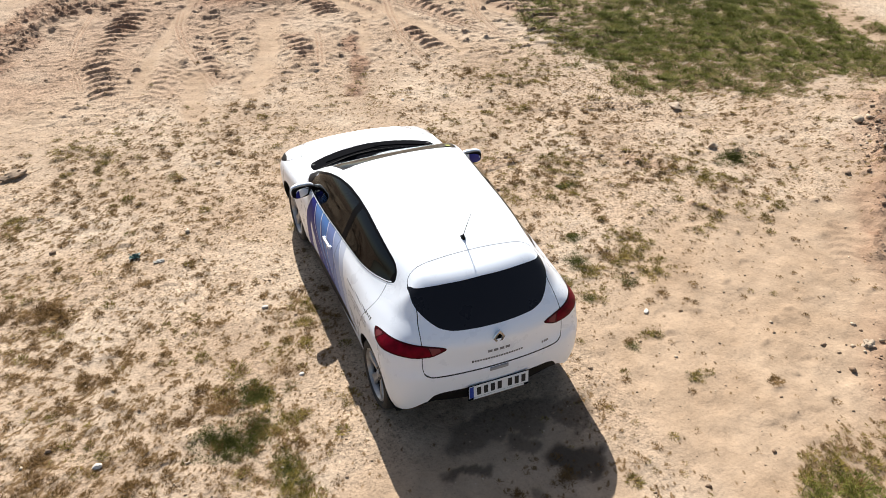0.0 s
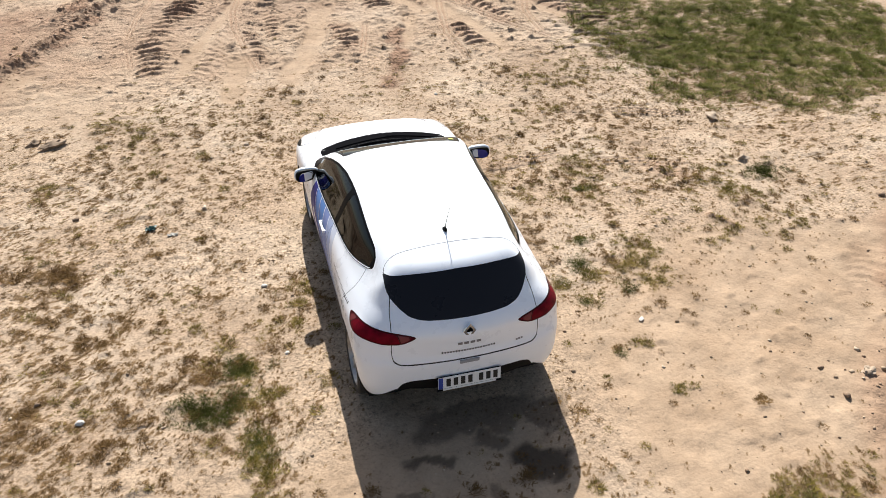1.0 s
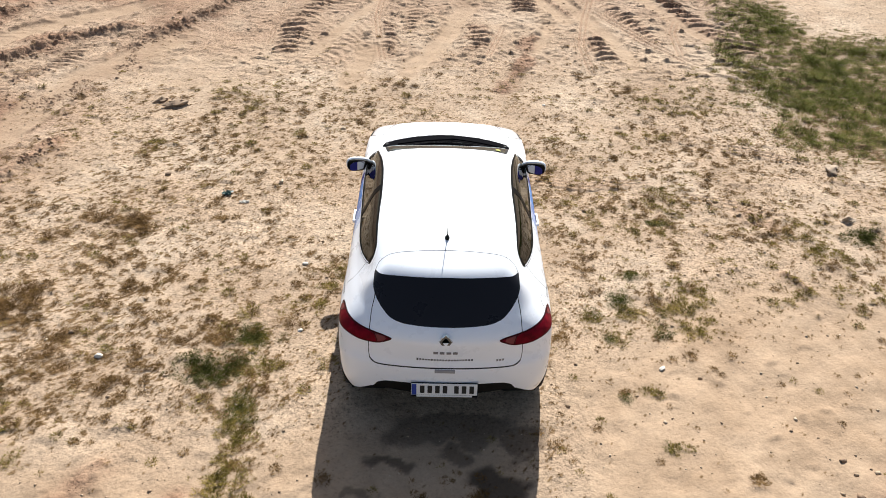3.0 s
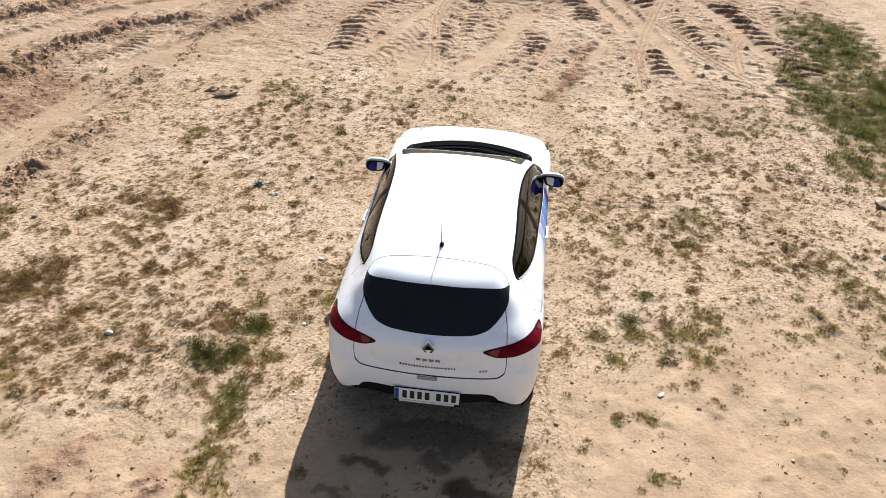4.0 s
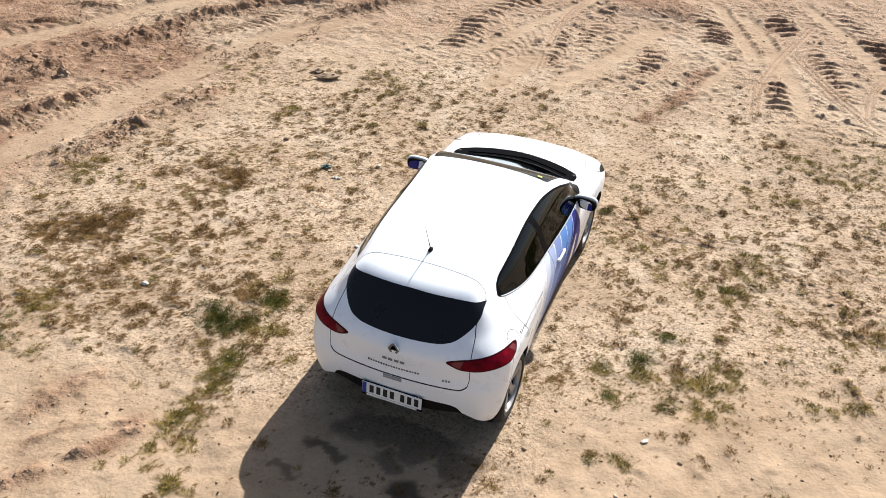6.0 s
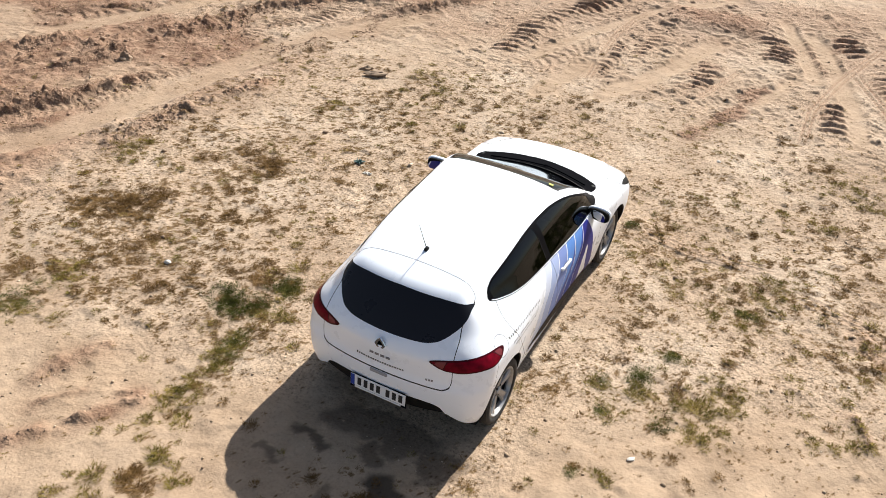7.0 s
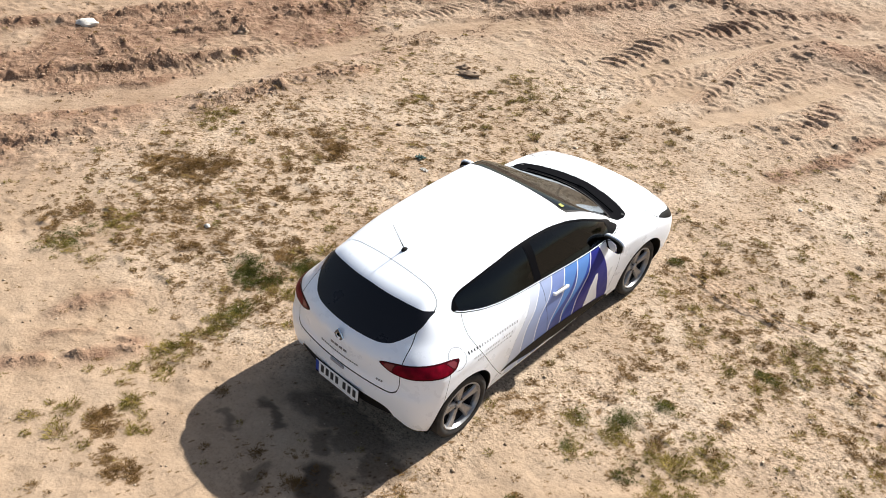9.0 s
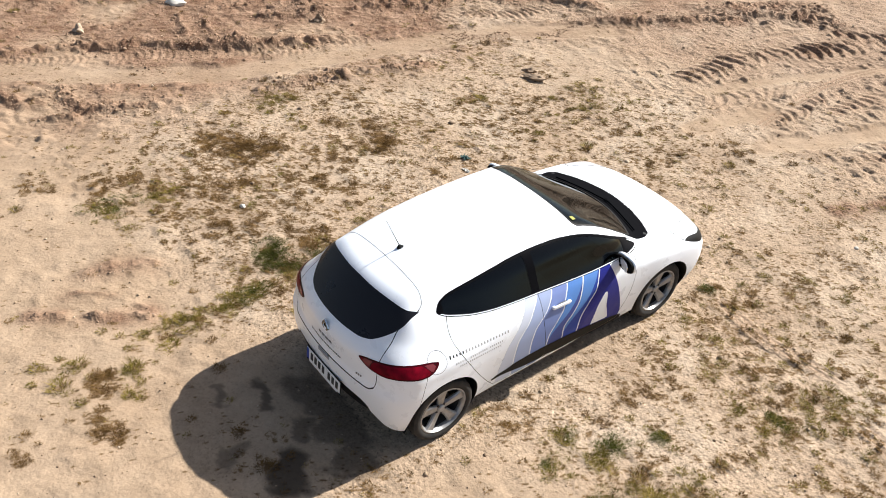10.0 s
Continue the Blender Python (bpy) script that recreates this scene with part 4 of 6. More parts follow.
scree("ridge_clods", ridge_places([b[0] for b in BERMS + LEDGES if b[0][0][0] < -4.5], 330, 0.13, 47), 0.0075, CLOD, "crumbled brown clods heaped along the ridges", 48, "clods")
rx = np.concatenate([rng.normal(6.75, 0.35, 120), rng.normal(3.5, 0.25, 25)])
ry = np.concatenate([0.55 + 0.9 * (rx[:120] - 6.75) + rng.normal(0, 0.22, 120), rng.normal(-2.75, 0.3, 25)])
scree("rubble", (rx, ry), 0.021, STONE_MIX, "loose rubble stones on reddish soil", 45, "rubble")


def crumpled(name, x, y, size, mat, label, category, seed):
    z = float(terrain(np.array([x]), np.array([y]))[0][0])
    bm = bmesh.new()
    bmesh.ops.create_grid(bm, x_segments=9, y_segments=7, size=0.5)
    for v in bm.verts:
        p = Vector((v.co.x * 3 + seed, v.co.y * 3, seed))
        v.co = Vector((v.co.x * size[0] + 0.25 * size[0] * noise.noise(p), v.co.y * size[1] + 0.25 * size[1] * noise.noise(p * 1.3), size[2] * (0.5 + 0.9 * noise.noise(p * 1.7))))
    low = min(v.co.z for v in bm.verts)
    bmesh.ops.translate(bm, verts=bm.verts, vec=(x, y, z - low - 0.004))
    bmesh.ops.solidify(bm, geom=bm.faces[:], thickness=0.003)
    tagged(part(name, bm, mat), label, category)


crumpled("plastic_scrap", -2.48, 1.40, (0.105, 0.075, 0.040), TEAL, "crumpled dark teal plastic scrap on the soil", "litter", 3)
crumpled("paper_scrap", -2.26, 1.24, (0.10, 0.045, 0.02), PAPER, "crumpled whitish paper scrap on the soil", "litter", 8)


# ---- the car: one smooth skin, cut along its panel lines ----
AXLES = (-1.45, 1.14)
HUB = 0.302
ARCH = 0.352
def catmull(xs, ys, q):
    """Smooth monotone-friendly interpolation through control values."""
    xs, ys, q = np.asarray(xs, float), np.asarray(ys, float), np.asarray(q, float)
    m = np.gradient(ys, xs)
    q = np.clip(q, xs[0], xs[-1])
    i = np.clip(np.searchsorted(xs, q) - 1, 0, len(xs) - 2)
    h = xs[i + 1] - xs[i]
    u = (q - xs[i]) / h
    return ((1 + 2 * u) * (1 - u) ** 2 * ys[i] + u * (1 - u) ** 2 * h * m[i]
            + u * u * (3 - 2 * u) * ys[i + 1] + u * u * (u - 1) * h * m[i + 1])


def smax(a, b, k):
    h = np.maximum(k - np.abs(a - b), 0) / k
    return np.maximum(a, b) + h * h * k / 4


W_Y = (-2.05, -1.8, -1.45, -1.0, -0.4, 0.3, 0.8, 1.15, 1.6, 2.0)
W_Z = (0.17, 0.35, 0.55, 0.70, 0.85, 0.95, 1.05, 1.16, 1.28, 1.40)
W_ROWS = (
    "74 76 79 79 79 79 79 79 76 66",
    "80 83 845 82 815 815 825 845 82 74",
    "80 845 862 845 84 84 845 862 84 74",
    "79 845 866 855 85 85 85 862 83 72",
    "76 82 85 845 84 84 835 83 80 68",
    "68 735 785 81 81 81 785 76 72 60",
    "62 66 70 745 755 75 705 66 62 55",
    "57 59 615 68 70 70 69 65 62 52",
    "51 53 555 61 64 64 63 60 58 50",
    "44 47 49 53 56 56 55 52 50 45",
)
W_TAB = np.array([[float("0." + v) for v in row.split()] for row in W_ROWS])


def half_width(y, z):
    """Half the width of the body at a length and a height: splines both ways."""
    cols = np.stack([catmull(W_Y, row, y) for row in W_TAB])
    z = np.clip(z, W_Z[0], W_Z[-1])
    i = np.clip(np.searchsorted(W_Z, z) - 1, 0, len(W_Z) - 2)
    zs = np.array(W_Z)
    m = np.gradient(cols, zs, axis=0)
    n = np.arange(len(z))
    h = zs[i + 1] - zs[i]
    u = (z - zs[i]) / h
    return ((1 + 2 * u) * (1 - u) ** 2 * cols[i, n] + u * (1 - u) ** 2 * h * m[i, n]
            + u * u * (3 - 2 * u) * cols[i + 1, n] + u * u * (u - 1) * h * m[i + 1, n])


def body_field(p):
    """Below zero inside the car's outer skin."""
    x, y, z = np.abs(p[:, 0]), p[:, 1], p[:, 2]
    side = x - half_width(y, z)
    roof = catmull((-1.9, -1.66, -1.316, -0.9, -0.45, 0.0, 0.25, 0.5, 0.8), (1.232, 1.288, 1.374, 1.418, 1.433, 1.420, 1.40, 1.36, 1.30), y) - 0.165 * x * x
    bow = y + (0.05 + 0.42 * step(0.1, 0.95, y)) * x * x
    screen = 1.408 - (bow - 0.12) * 0.50
    hood = catmull((0.8, 1.0, 1.2, 1.5, 1.65, 1.8, 1.9, 2.0, 2.1), (0.985, 0.966, 0.938, 0.878, 0.836, 0.774, 0.70, 0.60, 0.5), y) - 0.09 * x * x
    top = -smax(-(roof), -smax(screen, hood, 0.015), 0.07)
    f = smax(side, (z - top) * 0.92, 0.13)
    tail = catmull((0.17, 0.30, 0.42, 0.55, 0.64, 0.70, 0.80, 0.90, 0.96, 1.0, 1.15, 1.30, 1.45), (-1.965, -2.015, -2.04, -2.05, -2.05, -2.035, -2.03, -2.02, -1.985, -1.95, -1.80, -1.635, -1.47), z)
    bend = catmull((0.17, 0.6, 0.9, 1.1, 1.3), (0.2, 0.22, 0.30, 0.36, 0.40), z)
    lean = 1.0 - 0.32 * step(0.90, 1.04, z)
    f = smax(f, (tail + bend * x * x - y) * lean, 0.16 - 0.13 * step(1.02, 1.22, z))
    nose = catmull((0.17, 0.30, 0.42, 0.55, 0.65, 0.73, 0.80, 0.9), (1.88, 1.95, 1.99, 2.0, 1.98, 1.95, 1.92, 1.86), z)
    f = smax(f, y + 0.34 * x * x - nose, 0.16)
    return np.maximum(f, 0.17 - z)


def wrap_grid():
    """Places on a box round the car, and the triangles between them."""
    nx, ny, nz = 84, 236, 70
    xs, ys = np.linspace(-1, 1, nx + 1), np.linspace(-2.3, 2.3, ny + 1)
    zs = 0.1 + 1.5 * np.linspace(0, 1, nz + 1)
    ids, pts, tris = {}, [], []

    def vid(i, j, k):
        key = (i, j, k)
        if key not in ids:
            ids[key] = len(pts)
            pts.append((xs[i], ys[j], zs[k]))
        return ids[key]

    def quad(a, b, c, d):
        tris.append((a, b, c))
        tris.append((a, c, d))

    for i in range(nx):
        for j in range(ny):
            quad(vid(i, j, nz), vid(i + 1, j, nz), vid(i + 1, j + 1, nz), vid(i, j + 1, nz))
    for k in range(nz):
        for j in range(ny):
            quad(vid(0, j, k), vid(0, j, k + 1), vid(0, j + 1, k + 1), vid(0, j + 1, k))
            quad(vid(nx, j, k), vid(nx, j + 1, k), vid(nx, j + 1, k + 1), vid(nx, j, k + 1))
        for i in range(nx):
            quad(vid(i, 0, k), vid(i + 1, 0, k), vid(i + 1, 0, k + 1), vid(i, 0, k + 1))
            quad(vid(i, ny, k), vid(i, ny, k + 1), vid(i + 1, ny, k + 1), vid(i + 1, ny, k))
    return np.array(pts), np.array(tris)


def slope(p, e=0.002):
    g = np.stack([body_field(p + d) - body_field(p - d) for d in np.eye(3) * e], -1)
    return g / np.linalg.norm(g, axis=1, keepdims=True)


def onto_skin(pts):
    """Moves places inwards to the skin, towards a spine down the middle of the car."""
    spine = np.stack([pts[:, 0] * 0.25, pts[:, 1] * 0.74, np.full(len(pts), 0.60)], -1)
    lo, hi = np.zeros(len(pts)), np.ones(len(pts))
    for _ in range(26):
        mid = (lo + hi) / 2
        inside = body_field(spine + (pts - spine) * mid[:, None]) < 0
        lo, hi = np.where(inside, mid, lo), np.where(inside, hi, mid)
    return spine + (pts - spine) * hi[:, None]


def outline(px, py, poly, rounding=0.0):
    """Signed distance to a polygon, below zero inside."""
    poly = np.asarray(poly, float)
    best, inside = np.full(px.shape, 1e9), np.zeros(px.shape, bool)
    for (ax, ay), (bx, by) in zip(poly, np.roll(poly, -1, 0)):
        ex, ey = bx - ax, by - ay
        u = np.clip(((px - ax) * ex + (py - ay) * ey) / (ex * ex + ey * ey), 0, 1)
        best = np.minimum(best, np.hypot(px - ax - u * ex, py - ay - u * ey))
        cross = (ay > py) != (by > py)
        with np.errstate(divide="ignore", invalid="ignore"):
            at = ex * (py - ay) / (by - ay if by != ay else 1e-9) + ax
        inside ^= cross & (px < at)
    return np.where(inside, -best, best) - rounding


def rounded(points, rounds=2):
    """A polygon with its corners cut twice, for smooth outlines."""
    pts = np.asarray(points, float)
    for _ in range(rounds):
        nxt = np.roll(pts, -1, 0)
        pts = np.stack([0.82 * pts + 0.18 * nxt, 0.18 * pts + 0.82 * nxt], 1).reshape(-1, 2)
    return pts


class Skin:
    def __init__(self):
        pts, tri = wrap_grid()
        self.v = onto_skin(pts)
        self.n = slope(self.v)
        a, b, c = self.v[tri[:, 0]], self.v[tri[:, 1]], self.v[tri[:, 2]]
        flip = np.einsum("ij,ij->i", np.cross(b - a, c - a), self.n[tri[:, 0]]) < 0
        tri[flip] = tri[flip][:, ::-1]
        self.t = tri
        self.lab = np.array(["body"] * len(tri), dtype="<U24")

    def cut(self, inside_of, field, name):
        """Of the faces named inside_of, those where the field is below zero take the new name; faces that it crosses are split."""
        want = np.isin(self.lab, inside_of)
        f = field(self.v)
        low = (f < 0)[self.t]
        many = low.sum(1)
        self.lab[want & (many == 3)] = name
        split = np.nonzero(want & (many > 0) & (many < 3))[0]
        if not len(split):
            return
        verts, norms, made, tris, labs = [], [], {}, [], []
        start = len(self.v)

        def between(a, b):
            key = (a, b) if a < b else (b, a)
            if key not in made:
                u = f[a] / (f[a] - f[b])
                made[key] = start + len(verts)
                verts.append(self.v[a] + u * (self.v[b] - self.v[a]))
                n = self.n[a] + u * (self.n[b] - self.n[a])
                norms.append(n / np.linalg.norm(n))
            return made[key]

        for i in split:
            t = list(self.t[i])
            old = str(self.lab[i])
            lone = [k for k in range(3) if (f[t[k]] < 0) == (many[i] == 1)][0]
            a, b, c = t[lone], t[(lone + 1) % 3], t[(lone + 2) % 3]
            p, q = between(a, b), between(a, c)
            tip, rest = (name, old) if f[a] < 0 else (old, name)
            tris += [(a, p, q), (p, b, c), (p, c, q)]
            labs += [tip, rest, rest]
        keep = np.ones(len(self.t), bool)
        keep[split] = False
        self.v = np.concatenate([self.v, np.array(verts)])
        self.n = np.concatenate([self.n, np.array(norms)])
        self.t = np.concatenate([self.t[keep], np.array(tris)])
        self.lab = np.concatenate([self.lab[keep], np.array(labs, dtype="<U24")])

    def panel(self, inside_of, field, name, gap=0.0024):
        """A panel with a dark gap along its edge."""
        self.cut(inside_of, lambda v: field(v) - gap, "gap_" + name)
        self.cut(["gap_" + name], lambda v: field(v) + gap, name)

    def piece(self, names, offset=0.0):
        pick = np.isin(self.lab, names)
        used, tri = np.unique(self.t[pick], return_inverse=True)
        return self.v[used] + self.n[used] * offset, tri.reshape(-1, 3), self.n[used]


def on_side(s, poly, smooth=2):
    poly = rounded(poly, smooth) if smooth else poly
    return lambda v: np.where(s * v[:, 0] > 0.35, outline(v[:, 1], v[:, 2], poly), 9.0)


def on_tail(poly, smooth=2):
    poly = rounded(poly, smooth) if smooth else poly
    return lambda v: np.where(v[:, 1] < -1.35, outline(np.abs(v[:, 0]), v[:, 2], poly), 9.0)


def on_top(poly, smooth=1):
    poly = rounded(poly, smooth) if smooth else poly
    return lambda v: np.where(v[:, 2] > 0.6, outline(np.abs(v[:, 0]), v[:, 1], poly), 9.0)


SIDE_GLASS = ((-1.405, 1.168), (-1.33, 1.128), (-1.146, 1.085), (-0.946, 1.057), (-0.664, 1.036), (-0.425, 1.020), (-0.116, 1.0), (0.212, 0.983), (0.5, 0.974), (0.80, 0.962),
              (0.657, 1.055), (0.444, 1.167), (0.252, 1.252), (0.07, 1.305), (-0.165, 1.338), (-0.41, 1.347), (-0.647, 1.341), (-0.883, 1.321), (-1.106, 1.297), (-1.275, 1.272), (-1.36, 1.235))
FRONT_DOOR = ((-0.487, 1.12), (-0.466, 0.935), (-0.449, 0.794), (-0.40, 0.605), (-0.352, 0.43), (-0.345, 0.255), (0.575, 0.255), (0.583, 0.338), (0.622, 0.431), (0.664, 0.591), (0.679, 0.784), (0.671, 0.888), (0.63, 1.08))
REAR_DOOR = ((-0.487, 1.12), (-0.466, 0.935), (-0.449, 0.794), (-0.40, 0.605), (-0.352, 0.43), (-0.345, 0.255), (-0.90, 0.255), (-0.996, 0.365), (-1.14, 0.577), (-1.30, 0.847), (-1.357, 0.977), (-1.35, 1.064), (-1.31, 1.18))
MOULDING = ((-0.985, 0.345), (-0.884, 0.376), (-0.78, 0.388), (-0.70, 0.410), (-0.524, 0.418), (-0.354, 0.415), (-0.13, 0.398), (0.206, 0.362), (0.62, 0.290), (0.62, 0.225), (0.30, 0.232), (-0.083, 0.255), (-0.319, 0.270), (-0.587, 0.295), (-0.826, 0.345))
HATCH = ((0.0, 1.42), (0.70, 1.42), (0.562, 1.22), (0.553, 1.11), (0.578, 1.03), (0.592, 0.91), (0.602, 0.74), (0.590, 0.672), (0.545, 0.642), (0.48, 0.640), (0.25, 0.650), (0.0, 0.655), (-0.6, 0.655), (-0.6, 1.42))
REAR_GLASS = ((-0.4, 1.262), (0.0, 1.262), (0.30, 1.250), (0.45, 1.238), (0.566, 1.222), (0.574, 1.15), (0.550, 1.105), (0.495, 1.055), (0.432, 1.015), (0.34, 0.996), (0.19, 0.994), (0.0, 0.994), (-0.4, 0.994))
SCREEN = ((-0.4, 0.088), (0.0, 0.088), (0.30, 0.085), (0.548, 0.072), (0.585, 0.25), (0.607, 0.50), (0.622, 0.790), (0.50, 0.852), (0.388, 0.900), (0.28, 0.936), (0.15, 0.962), (0.0, 0.973), (-0.4, 0.973))
COWL = ((-0.4, 0.87), (0.0, 0.87), (0.15, 0.86), (0.28, 0.84), (0.388, 0.80), (0.50, 0.75), (0.627, 0.700), (0.652, 0.84), (0.660, 0.955), (0.63, 1.030), (0.46, 1.108), (0.30, 1.158), (0.17, 1.180), (0.08, 1.193), (0.0, 1.196), (-0.4, 1.196))
BONNET = ((-0.4, 1.200), (0.0, 1.200), (0.08, 1.197), (0.17, 1.184), (0.30, 1.162), (0.46, 1.112), (0.63, 1.034), (0.662, 1.04), (0.675, 1.257), (0.62, 1.486), (0.52, 1.729), (0.36, 1.80), (0.0, 1.84), (-0.4, 1.84))
LAMP = ((0.398, 0.889), (0.436, 0.906), (0.540, 0.926), (0.636, 0.939), (0.728, 0.946), (0.825, 0.946), (0.812, 0.914), (0.755, 0.874), (0.687, 0.843), (0.588, 0.818), (0.499, 0.825))
HEADLAMP = ((1.25, 0.90), (1.49, 0.862), (1.73, 0.80), (1.86, 0.72), (1.82, 0.655), (1.62, 0.70), (1.43, 0.78), (1.33, 0.83))


def lamp_field(s):
    poly = rounded(LAMP, 1)
    return lambda v: np.where((s * v[:, 0] > 0.3) & (v[:, 1] < -1.5), outline(s * v[:, 0] - 0.9 * (v[:, 1] + 1.98), v[:, 2], poly), 9.0)


def lamp_inner(s, a, b):
    """A stretch of the lamp between two places along it, within its rim."""
    whole = lamp_field(s)
    return lambda v: np.maximum(whole(v) + 0.012, np.abs(s * v[:, 0] - 0.9 * (v[:, 1] + 1.98) - (a + b) / 2) - (b - a) / 2)


def hatch_field(v):
    rear = on_tail(HATCH)(v)
    lip = np.where(v[:, 2] > 1.15, outline(np.abs(v[:, 0]), v[:, 1], rounded(((-0.6, -1.44), (0.35, -1.44), (0.47, -1.452), (0.54, -1.48), (0.566, -1.55), (0.60, -1.72), (-0.6, -1.72)), 1)), 9.0)
    return np.where(v[:, 2] > 1.21, lip, np.where(v[:, 1] < -1.4, rear, 9.0))


def arch_field(s, axle):
    return lambda v: np.where(s * v[:, 0] > 0.42, np.hypot(v[:, 1] - axle, (v[:, 2] - HUB) * 0.97) - ARCH, 9.0)


STRIPES = (  # lines across the doors from the belt down, front to back: height and length at it
    ((0.995, 0.222), (0.917, 0.196), (0.802, 0.163), (0.708, 0.097), (0.589, 0.037), (0.40, 0.030)),
    ((0.995, 0.024), (0.901, -0.001), (0.774, -0.037), (0.663, -0.097), (0.589, -0.152), (0.40, -0.155)),
    ((0.995, -0.157), (0.900, -0.192), (0.772, -0.222), (0.662, -0.282), (0.565, -0.332), (0.40, -0.345)),
    ((0.995, -0.332), (0.920, -0.368), (0.850, -0.413), (0.724, -0.518), (0.620, -0.544), (0.40, -0.54)),
    ((1.005, -0.494), (0.940, -0.540), (0.839, -0.601), (0.697, -0.701), (0.553, -0.725), (0.36, -0.72)),
    ((1.02, -0.62), (0.94, -0.66), (0.839, -0.72), (0.697, -0.82), (0.553, -0.87), (0.36, -0.90)),
)


def stripe_line(n):
    hs, ys = zip(*sorted(STRIPES[n]))
    return lambda z: catmull(hs, ys, z)


def front_edge(z):
    return catmull((0.30, 0.423, 0.646, 0.843, 0.98), (0.60, 0.566, 0.486, 0.405, 0.345), z)


def stripe_field(s, n):
    """The band between one line and the one in front of it."""
    front = front_edge if n == 0 else stripe_line(n - 1)
    back = stripe_line(n)
    edge = 0.0 if n == 0 else 0.007
    return lambda v: np.where(s * v[:, 0] > 0.35, np.maximum(back(v[:, 2]) + 0.007 - v[:, 1], v[:, 1] - front(v[:, 2]) + edge), 9.0)


def sweep_field(s, low, high):
    """A second tone inside the bands, along a line that runs up to the front."""
    return lambda v: np.where(s * v[:, 0] > 0.35, (v[:, 1] - catmull((0.35, 0.55, 0.75, 0.98), (low, low + 0.10, low + 0.28, high), v[:, 2])), 9.0)


